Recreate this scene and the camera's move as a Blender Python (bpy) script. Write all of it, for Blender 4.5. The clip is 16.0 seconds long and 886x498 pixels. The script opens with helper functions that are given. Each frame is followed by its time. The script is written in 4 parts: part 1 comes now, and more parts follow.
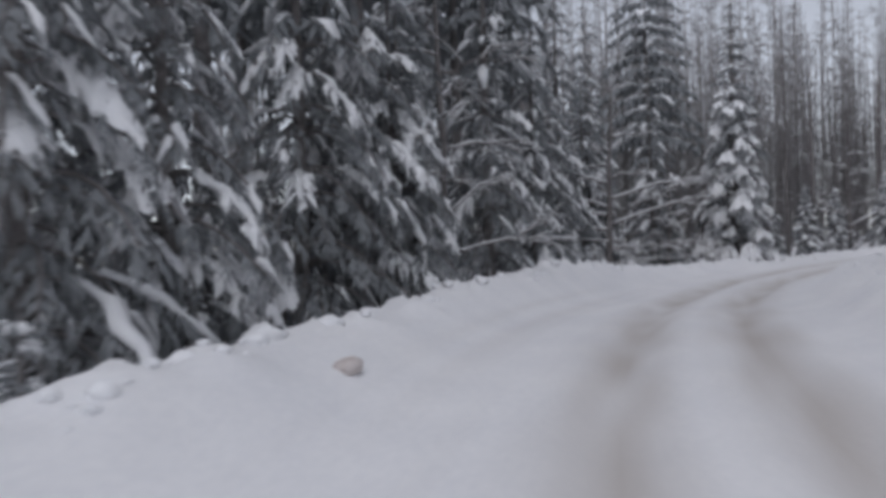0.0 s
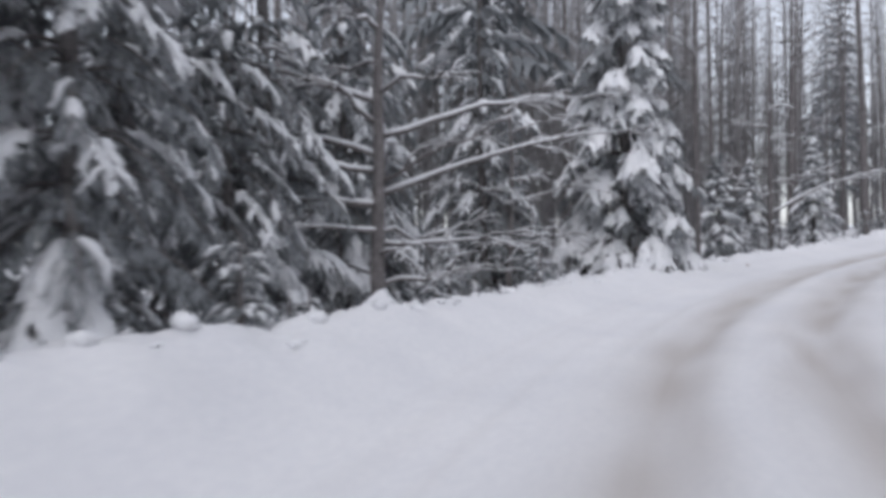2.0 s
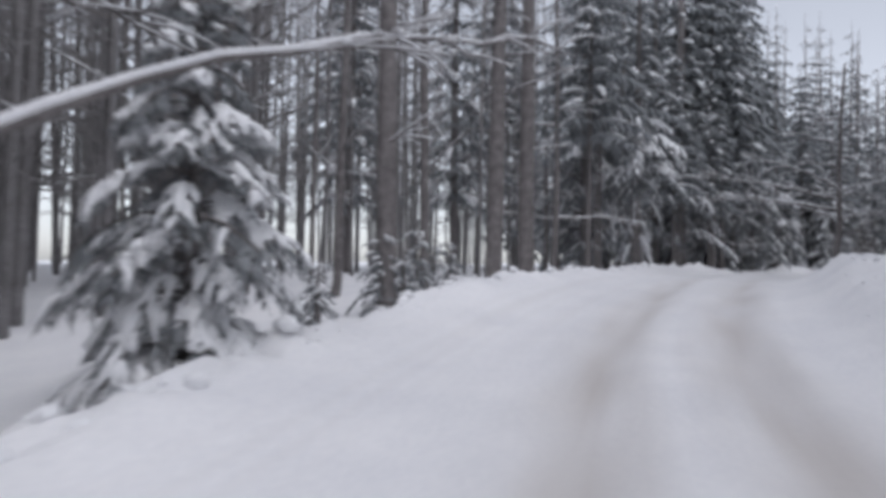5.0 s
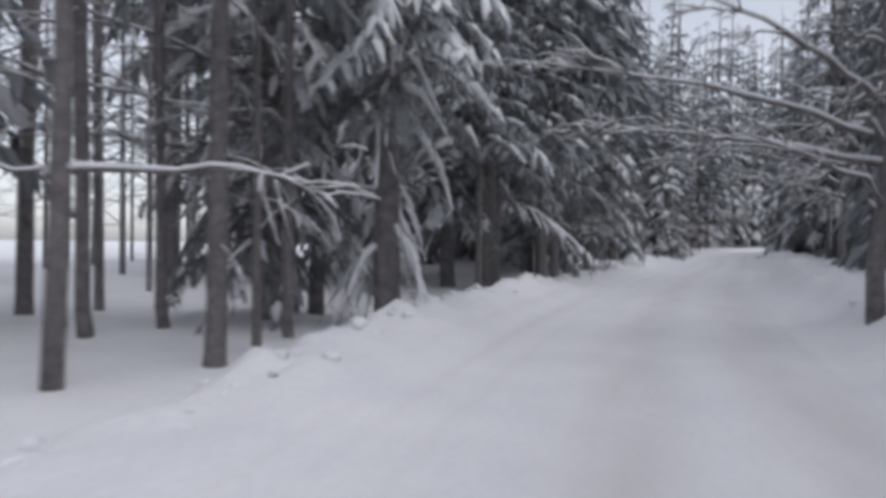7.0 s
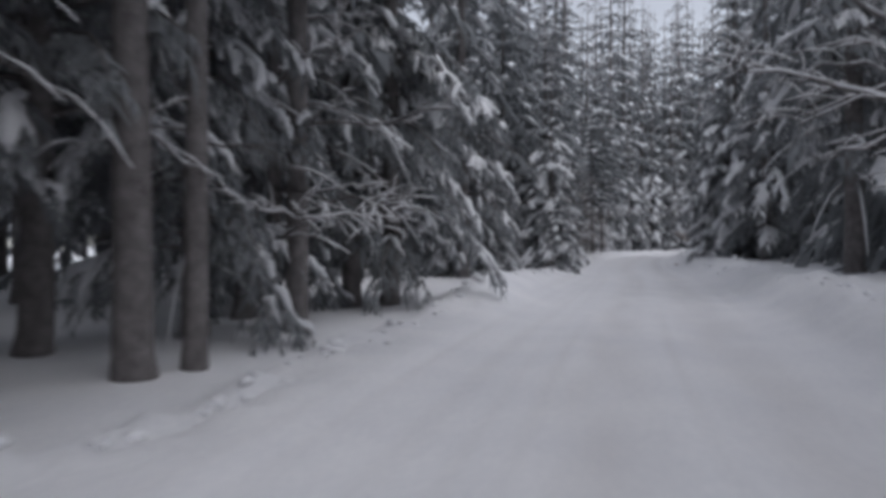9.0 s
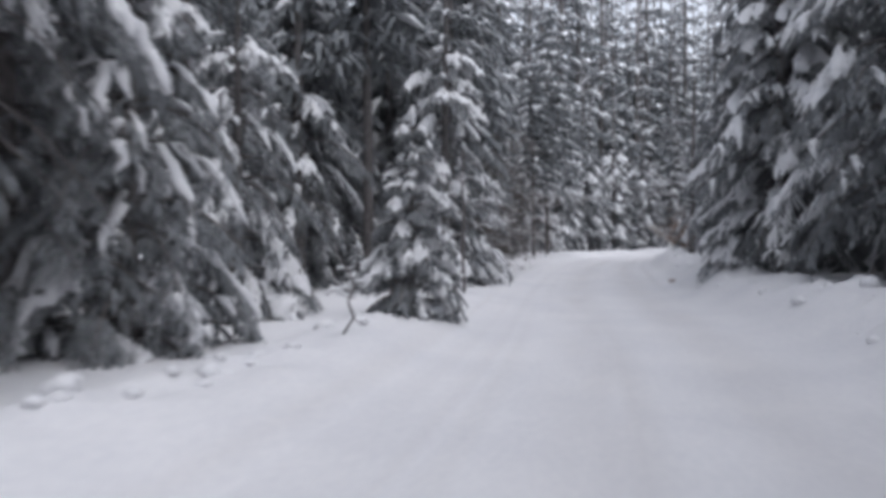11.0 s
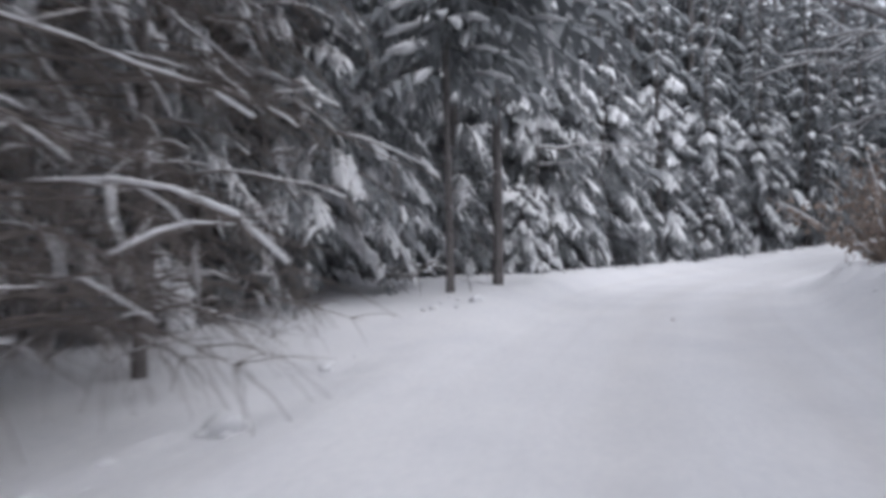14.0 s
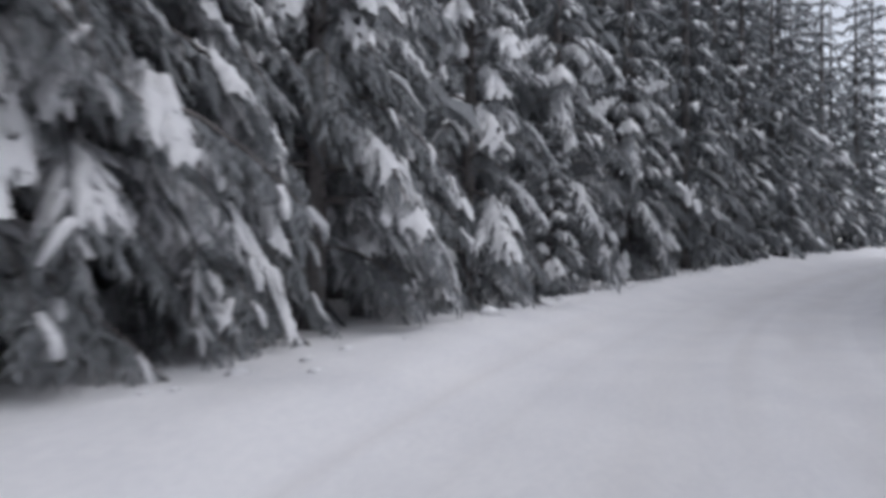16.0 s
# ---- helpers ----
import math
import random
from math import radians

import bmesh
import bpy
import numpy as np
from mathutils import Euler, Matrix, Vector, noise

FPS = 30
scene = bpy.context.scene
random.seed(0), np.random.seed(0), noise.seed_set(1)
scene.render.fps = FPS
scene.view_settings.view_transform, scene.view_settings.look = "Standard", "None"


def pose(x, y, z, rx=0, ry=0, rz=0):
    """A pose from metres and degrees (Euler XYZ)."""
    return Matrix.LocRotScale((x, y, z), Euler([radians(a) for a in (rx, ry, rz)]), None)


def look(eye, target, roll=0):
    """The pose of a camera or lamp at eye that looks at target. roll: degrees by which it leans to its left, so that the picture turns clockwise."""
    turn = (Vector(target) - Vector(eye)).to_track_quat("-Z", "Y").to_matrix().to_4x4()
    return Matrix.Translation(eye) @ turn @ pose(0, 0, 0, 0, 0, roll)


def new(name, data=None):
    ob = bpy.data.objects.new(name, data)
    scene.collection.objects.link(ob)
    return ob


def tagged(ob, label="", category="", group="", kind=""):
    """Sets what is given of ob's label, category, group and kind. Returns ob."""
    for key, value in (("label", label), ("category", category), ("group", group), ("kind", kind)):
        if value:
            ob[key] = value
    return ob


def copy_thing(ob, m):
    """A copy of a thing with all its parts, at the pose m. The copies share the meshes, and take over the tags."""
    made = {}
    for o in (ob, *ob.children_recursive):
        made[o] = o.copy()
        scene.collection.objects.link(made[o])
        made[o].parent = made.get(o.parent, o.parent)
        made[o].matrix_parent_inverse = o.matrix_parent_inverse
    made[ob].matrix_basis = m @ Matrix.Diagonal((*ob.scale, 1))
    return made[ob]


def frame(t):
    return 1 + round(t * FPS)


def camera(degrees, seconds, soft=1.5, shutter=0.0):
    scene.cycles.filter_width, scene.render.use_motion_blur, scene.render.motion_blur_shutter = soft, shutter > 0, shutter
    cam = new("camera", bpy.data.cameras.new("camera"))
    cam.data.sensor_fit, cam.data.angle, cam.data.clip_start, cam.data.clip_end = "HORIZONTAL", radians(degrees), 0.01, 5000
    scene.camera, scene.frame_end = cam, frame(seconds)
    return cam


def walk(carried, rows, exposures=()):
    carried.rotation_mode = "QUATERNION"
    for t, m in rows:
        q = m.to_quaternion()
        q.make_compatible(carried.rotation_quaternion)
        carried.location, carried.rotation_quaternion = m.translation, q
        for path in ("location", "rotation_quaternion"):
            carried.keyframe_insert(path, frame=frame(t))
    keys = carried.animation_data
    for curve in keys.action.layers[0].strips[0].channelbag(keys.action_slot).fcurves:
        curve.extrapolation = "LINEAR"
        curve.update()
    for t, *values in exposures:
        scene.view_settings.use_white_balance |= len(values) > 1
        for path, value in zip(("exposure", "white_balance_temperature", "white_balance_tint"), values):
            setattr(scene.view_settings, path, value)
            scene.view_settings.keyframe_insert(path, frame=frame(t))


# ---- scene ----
cam = camera(62.4, 16.0, soft=4.3, shutter=0.3)
PATH = [
    (0.0, pose(-0.043, 0.033, 1.452, 90.72, 1.40, 0.06)),
    (0.5, pose(0.806, 4.383, 1.601, 90.64, 1.67, 0.73)),
    (1.0, pose(2.080, 8.962, 1.720, 90.36, 0.12, -3.82)),
    (1.5, pose(3.932, 13.592, 1.702, 90.85, 0.83, -10.33)),
    (2.0, pose(5.870, 17.873, 1.729, 89.66, 0.86, -10.70)),
    (2.5, pose(8.212, 22.361, 1.839, 89.91, 0.79, -16.57)),
    (3.0, pose(10.853, 26.521, 1.828, 90.38, -0.21, -22.58)),
    (3.5, pose(14.112, 30.591, 1.958, 91.61, -0.53, -27.48)),
    (4.0, pose(17.590, 34.152, 2.143, 91.17, -1.37, -33.95)),
    (4.5, pose(21.278, 37.492, 2.254, 91.53, -1.75, -40.14)),
    (5.0, pose(25.229, 40.479, 2.434, 91.90, -1.00, -45.51)),
    (5.5, pose(29.315, 43.189, 2.661, 92.40, -0.40, -50.27)),
    (6.0, pose(33.566, 45.523, 3.007, 92.30, 0.00, -54.32)),
    (6.5, pose(37.946, 47.476, 3.399, 91.00, -0.30, -57.52)),
    (7.0, pose(42.395, 49.088, 3.790, 89.71, -0.67, -59.77)),
    (7.5, pose(46.928, 50.403, 3.829, 90.18, 1.41, -61.34)),
    (8.0, pose(51.405, 51.524, 3.860, 89.73, 0.16, -63.71)),
    (8.5, pose(56.118, 52.535, 3.919, 89.98, 0.58, -66.11)),
    (9.0, pose(60.936, 53.399, 3.971, 90.10, 0.10, -68.17)),
    (9.5, pose(65.712, 54.189, 4.022, 90.10, 0.10, -69.68)),
    (10.0, pose(70.476, 54.884, 4.071, 90.10, 0.10, -70.70)),
    (10.5, pose(75.227, 55.484, 4.120, 90.00, 0.10, -71.29)),
    (11.0, pose(79.967, 55.988, 4.186, 89.85, 0.12, -71.51)),
    (11.5, pose(84.701, 56.413, 4.237, 90.11, 1.02, -70.21)),
    (12.0, pose(89.530, 57.051, 4.275, 89.54, -0.21, -67.77)),
    (12.5, pose(94.437, 57.940, 4.330, 89.39, -1.03, -68.42)),
    (13.0, pose(99.388, 58.682, 4.344, 89.60, -0.85, -69.74)),
    (13.5, pose(103.623, 59.104, 4.354, 90.51, 0.76, -69.45)),
    (14.0, pose(108.019, 59.664, 4.506, 90.11, 0.73, -69.95)),
    (14.5, pose(112.778, 60.221, 4.599, 89.55, -0.12, -72.45)),
    (15.0, pose(117.349, 60.560, 4.660, 90.26, 0.37, -75.20)),
    (15.5, pose(121.613, 60.684, 4.793, 89.85, 0.06, -79.09)),
    (16.0, pose(125.660, 60.380, 4.875, 90.55, -0.63, -83.06)),
]
# The film's camera opens up and closes down as the forest darkens.
EXPOSURE = [(t, stops, 6200, 13) for t, stops in ((0, -0.26), (0.5, -0.08), (1, 0.16), (2, 0.29), (3, 0.17), (3.5, 0.07), (4.5, 0.12), (7, 0.14), (7.5, 0.28), (8, 0.11), (8.5, -0.05), (11, 0.57), (12, 0.61), (12.5, 0.61), (13.5, 0.45), (14.5, 0.84), (15, 0.74), (15.5, 0.32), (16, 0.16))]
walk(cam, PATH, exposures=EXPOSURE)

# ---- light: a bright overcast winter sky ----
world = bpy.data.worlds.new("overcast_sky")
scene.world = world
world.use_nodes = True
wn, wl = world.node_tree.nodes, world.node_tree.links
sky = wn.new("ShaderNodeTexSky")
sky.sky_type = "NISHITA"
sky.sun_disc = False
sky.sun_elevation, sky.sun_rotation = radians(64), radians(200)
sky.air_density, sky.dust_density, sky.ozone_density = 1.0, 1.2, 1.0
grey = wn.new("ShaderNodeHueSaturation")
grey.inputs["Saturation"].default_value = 0.25
wl.new(sky.outputs["Color"], grey.inputs["Color"])
wl.new(grey.outputs["Color"], wn["Background"].inputs["Color"])
wn["Background"].inputs["Strength"].default_value = 0.15
sun_data = bpy.data.lights.new("sun", "SUN")
sun_data.energy, sun_data.angle, sun_data.color = 0.8, radians(75), (1.0, 0.97, 0.95)
sun = new("sun", sun_data)
sun.matrix_world = look((0, 0, 50), (8, 22, 2))


# ---- materials ----
def material(name, base, other, scale, rough=0.8, bump=0.3, fine=40.0, sheen=0.0):
    """Two-scale noise between two colours, with fine relief."""
    m = bpy.data.materials.new(name)
    m.use_nodes = True
    n, l = m.node_tree.nodes, m.node_tree.links
    b = n["Principled BSDF"]
    co = n.new("ShaderNodeTexCoord")
    big, small = n.new("ShaderNodeTexNoise"), n.new("ShaderNodeTexNoise")
    big.inputs["Scale"].default_value, small.inputs["Scale"].default_value = scale, fine
    big.inputs["Detail"].default_value, small.inputs["Detail"].default_value = 4, 5
    l.new(co.outputs["Object"], big.inputs["Vector"])
    l.new(co.outputs["Object"], small.inputs["Vector"])
    add = n.new("ShaderNodeMath")
    add.operation = "MULTIPLY_ADD"
    l.new(small.outputs["Fac"], add.inputs[0])
    add.inputs[1].default_value = 0.5
    half = n.new("ShaderNodeMath")
    half.operation = "MULTIPLY"
    half.inputs[1].default_value = 0.6
    l.new(big.outputs["Fac"], half.inputs[0])
    l.new(half.outputs[0], add.inputs[2])
    ramp = n.new("ShaderNodeValToRGB")
    ramp.color_ramp.elements[0].position, ramp.color_ramp.elements[1].position = 0.36, 0.72
    ramp.color_ramp.elements[0].color, ramp.color_ramp.elements[1].color = (*base, 1), (*other, 1)
    l.new(add.outputs[0], ramp.inputs["Fac"])
    l.new(ramp.outputs["Color"], b.inputs["Base Color"])
    b.inputs["Roughness"].default_value = rough
    b.inputs["Specular IOR Level"].default_value = 0.25
    bm_ = n.new("ShaderNodeBump")
    bm_.inputs["Strength"].default_value, bm_.inputs["Distance"].default_value = bump, 0.02
    l.new(small.outputs["Fac"], bm_.inputs["Height"])
    l.new(bm_.outputs["Normal"], b.inputs["Normal"])
    return m


SNOW = material("fresh_snow", (0.82, 0.83, 0.855), (0.91, 0.91, 0.92), 3.0, 0.7, 0.35, 30)
ROAD_SNOW = material("packed_snow", (0.79, 0.795, 0.82), (0.90, 0.897, 0.905), 0.8, 0.65, 0.3, 14)
# Frosted bark and needles, lightened further so the colour carries a veil of haze.
BARK = material("frosted_hazy_bark", (0.105, 0.095, 0.093), (0.28, 0.26, 0.257), 6.0, 0.9, 0.9, 45)
NEEDLE = material("frosted_hazy_spruce_needles", (0.17, 0.18, 0.19), (0.31, 0.325, 0.335), 2.5, 0.8, 0.2, 25)
DRY_TWIG = material("dry_brown_twigs", (0.13, 0.11, 0.10), (0.28, 0.25, 0.235), 4.0, 0.9, 0.5, 40)
DRY_LEAF = material("rusty_dry_leaves", (0.28, 0.21, 0.17), (0.46, 0.39, 0.34), 3.0, 0.8, 0.2, 30)
# Paler than the near bark: distance haze is put into this colour.
FAR_BARK = material("hazy_far_bark", (0.19, 0.18, 0.18), (0.37, 0.355, 0.355), 3.0, 0.9, 0.2, 20)


def add_grit(m, colour):
    """Mixes brown grit into the snow where the ground's own grit value says so."""
    n, l = m.node_tree.nodes, m.node_tree.links
    b = n["Principled BSDF"]
    old = b.inputs["Base Color"].links[0].from_socket
    at, mix = n.new("ShaderNodeAttribute"), n.new("ShaderNodeMix")
    at.attribute_name, mix.data_type = "grit", "RGBA"
    l.new(at.outputs["Fac"], mix.inputs[0])
    l.new(old, mix.inputs[6])
    mix.inputs[7].default_value = (*colour, 1)
    l.new(mix.outputs[2], b.inputs["Base Color"])


add_grit(ROAD_SNOW, (0.54, 0.505, 0.475))


# ---- mesh helpers ----
class Mesher:
    """Collects points and faces, then links them as one mesh."""

    def __init__(self):
        self.v, self.f, self.n = [], [], 0

    def add(self, verts, faces):
        self.v.append(np.asarray(verts, float).reshape(-1, 3))
        self.f.extend([tuple(i + self.n for i in face) for face in faces])
        self.n += len(self.v[-1])

    def data(self, name, mat, smooth=True):
        me = bpy.data.meshes.new(name)
        me.from_pydata(np.concatenate(self.v) if self.v else [], [], self.f)
        me.materials.append(mat)
        if smooth:
            me.polygons.foreach_set("use_smooth", [True] * len(me.polygons))
        return me


TUBE_FACES = {}


def tube_faces(k, n):
    if (k, n) not in TUBE_FACES:
        quads = [(i * n + j, i * n + (j + 1) % n, (i + 1) * n + (j + 1) % n, (i + 1) * n + j) for i in range(k - 1) for j in range(n)]
        TUBE_FACES[k, n] = quads + [tuple(range(n))[::-1], tuple(range((k - 1) * n, k * n))]
    return TUBE_FACES[k, n]


def frames_of(p):
    """Side and up vectors along a line of points."""
    t = np.gradient(p, axis=0)
    t /= np.linalg.norm(t, axis=1)[:, None] + 1e-9
    ref = np.where(np.abs(t[:, 2:3]) > 0.9, [[1.0, 0, 0]], [[0, 0, 1.0]])
    s = np.cross(t, ref)
    s /= np.linalg.norm(s, axis=1)[:, None] + 1e-9
    return t, s, np.cross(s, t)


def tube(m, p, radii, n=6, flat=1.0, lift=0.0):
    """A tapered tube along p; flat squashes it in height, lift raises it by its own radius."""
    p, radii = np.asarray(p, float), np.asarray(radii, float)
    _, s, u = frames_of(p)
    a = np.linspace(0, 2 * np.pi, n, endpoint=False) + 0.3
    ring = s[:, None] * np.cos(a)[None, :, None] + u[:, None] * (flat * np.sin(a))[None, :, None]
    v = p[:, None] + ring * radii[:, None, None]
    if lift:
        v[..., 2] += (radii * lift)[:, None]
    m.add(v, tube_faces(len(p), n))


def part(name, me, parent, label=""):
    """Links mesh data as one part under a thing."""
    ob = new(name, me)
    ob.parent = parent
    if label:
        ob["label"] = label
    return ob


# ---- the road's line: a plan of points, x, y and level ----
ROAD = [(-5.2, -28.0, -0.50), (-2.6, -14.0, -0.25), (0.0, 0.0, 0.00), (2.2, 9.0, 0.28), (5.8, 17.8, 0.28), (10.8, 26.6, 0.37), (17.6, 34.1, 0.69), (25.2, 40.5, 0.93),
        (33.6, 45.5, 0.99), (42.4, 49.0, 0.98), (51.4, 51.6, 1.01), (60.9, 53.4, 1.12), (70.5, 54.9, 1.22), (80.0, 56.0, 1.32), (89.5, 57.1, 1.41), (99.4, 58.7, 1.51),
        (108.1, 59.7, 1.70), (117.3, 60.5, 1.80), (125.7, 60.4, 1.99), (134.5, 58.7, 2.09), (143.0, 55.7, 2.17), (151.0, 51.6, 2.23), (158.6, 46.7, 2.28), (165.9, 41.5, 2.33),
        (175.4, 34.2, 2.33), (186.4, 25.5, 2.33)]


def spline(points, step):
    """Catmull-Rom line through the points, resampled at even steps."""
    p = np.array(points, float)
    p = np.vstack([2 * p[0] - p[1], p, 2 * p[-1] - p[-2]])
    out = []
    for i in range(1, len(p) - 2):
        a, b, c, d = p[i - 1 : i + 3]
        for t in np.linspace(0, 1, 24, endpoint=False):
            out.append(0.5 * (2 * b + (c - a) * t + (2 * a - 5 * b + 4 * c - d) * t**2 + (3 * b - a - 3 * c + d) * t**3))
    out = np.array(out)
    s = np.r_[0, np.cumsum(np.linalg.norm(np.diff(out[:, :2], axis=0), axis=1))]
    even = np.arange(0, s[-1], step)
    return np.stack([np.interp(even, s, out[:, k]) for k in range(3)], 1), even


LINE, DIST = spline(ROAD, 0.22)
# The ramp after the first bend and the climb at the far end: distance along the track, metres added.
RISE = [(0, 0), (74, 0), (78, 0.06), (82, 0.20), (86, 0.45), (90, 0.80), (94, 1.13), (97, 1.33), (101, 1.40), (196, 1.40), (204, 1.65), (213, 2.05), (222, 2.45), (240, 3.1), (290, 3.6)]
LINE[:, 2] += np.convolve(np.pad(np.interp(DIST, *zip(*RISE)), 6, "edge"), np.ones(13) / 13, "valid")
TAN = np.gradient(LINE[:, :2], axis=0)
TAN /= np.linalg.norm(TAN, axis=1)[:, None]
RIGHT = np.stack([TAN[:, 1], -TAN[:, 0]], 1)


def wave(x, y, z=0.0):
    return noise.noise(Vector((x, y, z)))


# Heights above the road across it: offset to the right, height. The floor behind the left bank changes along the way.
ACROSS = [(-3.9, 0.30), (-3.4, 0.45), (-3.05, 0.47), (-2.6, 0.32), (-2.0, 0.10), (-1.4, 0.03), (0.6, 0.04), (2.3, 0.05),
          (2.8, 0.16), (3.4, 0.60), (3.9, 0.76), (5.0, 0.62), (9, 0.7), (20, 0.9), (60, 1.3)]
FLOOR = [(0, -0.25), (80, -0.25), (98, -0.08), (112, -0.08), (122, 0.05), (138, 0.26), (147, 0.26), (152, 0.1), (156, -0.04), (161, -0.1), (167, -0.04), (171, 0.06), (174, 0.3), (177, 0.48), (182, 0.44), (190, 0.36), (205, 0.2)]
WORN = [(0, 1.0), (80, 1.0), (104, 0.35), (135, 0.22), (220, 0.2)]
CREST = [(0, 1.0), (130, 1.0), (141, 0.75), (147, 0.45), (151, 0.85), (159, 0.85), (164, 0.45), (169, 0.3), (180, 0.3), (190, 0.35), (215, 0.8)]


# Height of the left bank's crest above the track along the way, and the lower parts of it where it was cut.
BANK = [(0, 0.6), (32, 0.64), (36, 0.58), (39, 0.60), (43, 0.88), (47, 1.02), (50, 0.95), (53, 0.86), (57, 0.64), (60, 0.5), (62, 0.44), (65, 0.5), (67, 0.40), (70, 0.18), (73, 0.38), (76, 0.36), (84, 0.38), (90, 0.5), (95, 0.4), (98, 0.28), (102, 0.28), (104.5, 0.48), (110, 0.52),
        (116, 0.55), (119, 0.22), (128, 0.2), (132, 0.7), (136, 0.75), (140, 0.47), (147, 0.47), (149.5, 0.46), (152, 0.4), (155, 0.2), (161, 0.08), (172, 0.12), (176, 0.5), (300, 0.5)]


def smooth(x):
    x = min(1.0, max(0.0, x))
    return x * x * (3 - 2 * x)


def across(u, s):
    """Height above the road at offset u, with ruts, ploughed clods and drifts."""
    floor, crest = float(np.interp(s, *zip(*FLOOR))), float(np.interp(s, *zip(*CREST)))
    h = float(np.interp(u, *zip(*ACROSS)))
    if u < 0:
        k = smooth((-1.6 - u) / 1.3) * (1 - crest)
        h = h * (1 - k) + min(floor, 0.45) * k
        k = smooth((-3.3 - u) / 0.8)
        h = h * (1 - k) + (floor + 0.012 * max(0, -u - 8)) * k
    if -5.5 < u < -1.2:
        h += (float(np.interp(s, *zip(*BANK))) - 0.47) * crest * math.exp(-(((u + 3.2) / 0.72) ** 2))
    bank = crest * math.exp(-(((u + 3.15) / 0.55) ** 2)) + math.exp(-(((u - 3.8) / 0.8) ** 2))
    side = 7.0 if u > 0 else 0.0
    h += bank * (0.16 * wave(s * 0.35, side) + 0.30 * abs(wave(s * 1.3, u * 1.3, side)) + 0.20 * abs(wave(s * 3.2, u * 3.2, side + 3)) - 0.16)
    wander = 0.12 * wave(s * 0.12, 3)
    worn = float(np.interp(s, *zip(*WORN)))
    for c, d in ((-0.05, 0.10 * worn), (1.45, 0.10 * worn)):
        h -= d * math.exp(-(((u - c - wander) / 0.30) ** 2))
        h += 0.35 * d * math.exp(-(((abs(u - c - wander) - 0.52) / 0.15) ** 2))
    h += 0.02 * wave(s * 0.8, u * 2.2, 5)
    if u < -4 or u > 4.6:
        k = min(1, (abs(u) - 4) / 2.5)
        h += k * (0.16 * wave(s * 0.22, u * 0.22, 1) + 0.08 * wave(s * 0.8, u * 0.8, 2))
    return h


def dirt(u, s):
    """How much brown grit the wheels have pressed into the snow."""
    wander = 0.12 * wave(s * 0.12, 3)
    g = max(math.exp(-(((u - c - wander) / w) ** 2)) for c, w in ((-0.02, 0.46), (1.5, 0.52)))
    fade = float(np.interp(s, *zip(*WORN)))
    streak = max(0.0, wave(s * 0.06, u * 5.0, 12)) * 0.25 * (abs(u) < 2.4)
    return max(streak, fade * max(0.0, g * (0.75 + 0.5 * wave(s * 0.5, u * 3.0, 9))))


def ground_at(x, y):
    d = (LINE[:, 0] - x) ** 2 + (LINE[:, 1] - y) ** 2
    i = int(np.argmin(d))
    u = float((np.array((x, y)) - LINE[i, :2]) @ RIGHT[i])
    return float(LINE[i, 2]) + across(u, float(DIST[i])), u, float(DIST[i])


def build_ground():
    left = np.r_[-58, -48, -40, -34, -29, -25, -22, -19, -17, -15, -13.5, -12, -11, -10, -9, -8, -7.3, -6.6, -6, -5.5, -5, -4.6]
    us = np.r_[left, np.arange(-4.3, -2.0, 0.13), np.arange(-2.0, 2.6, 0.12), np.arange(2.6, 4.7, 0.16), 5, 5.5, 6, 6.8, 7.6, 8.6, 10, 12, 14, 17, 20, 24, 28]
    m = Mesher()
    rows, cols = len(LINE), len(us)
    v, grit = np.zeros((rows, cols, 3)), np.zeros((rows, cols))
    for i in range(rows):
        v[i, :, :2] = LINE[i, :2] + RIGHT[i] * us[:, None]
        v[i, :, 2] = LINE[i, 2] + np.array([across(u, DIST[i]) for u in us])
        grit[i] = [dirt(u, DIST[i]) if abs(u) < 3 else 0 for u in us]
    m.add(v, [(i * cols + j, i * cols + j + 1, (i + 1) * cols + j + 1, (i + 1) * cols + j) for i in range(rows - 1) for j in range(cols - 1)][::-1])
    # the wide land round it, out to the horizon, a little lower so that the fine sheet lies on it
    r = [0, 40, 80, 130, 200, 400, 900, 2500]
    ring = [(60 + rr * math.cos(a), 30 + rr * math.sin(a), -0.35 + 0.002 * rr) for rr in r[1:] for a in np.linspace(0, 2 * np.pi, 48, endpoint=False)]
    faces = [(k * 48 + j, (k + 1) * 48 + j, (k + 1) * 48 + (j + 1) % 48, k * 48 + (j + 1) % 48) for k in range(len(r) - 2) for j in range(48)]
    m.add(ring, [tuple(range(48))] + faces)
    me = m.data("ground", ROAD_SNOW)
    at = me.attributes.new("grit", "FLOAT", "POINT")
    at.data.foreach_set("value", np.r_[grit.ravel(), np.zeros(len(ring))])
    ob = new("ground", me)
    return tagged(ob, "snow-covered forest ground with a rutted, ploughed track", "ground", kind="structure")


build_ground()


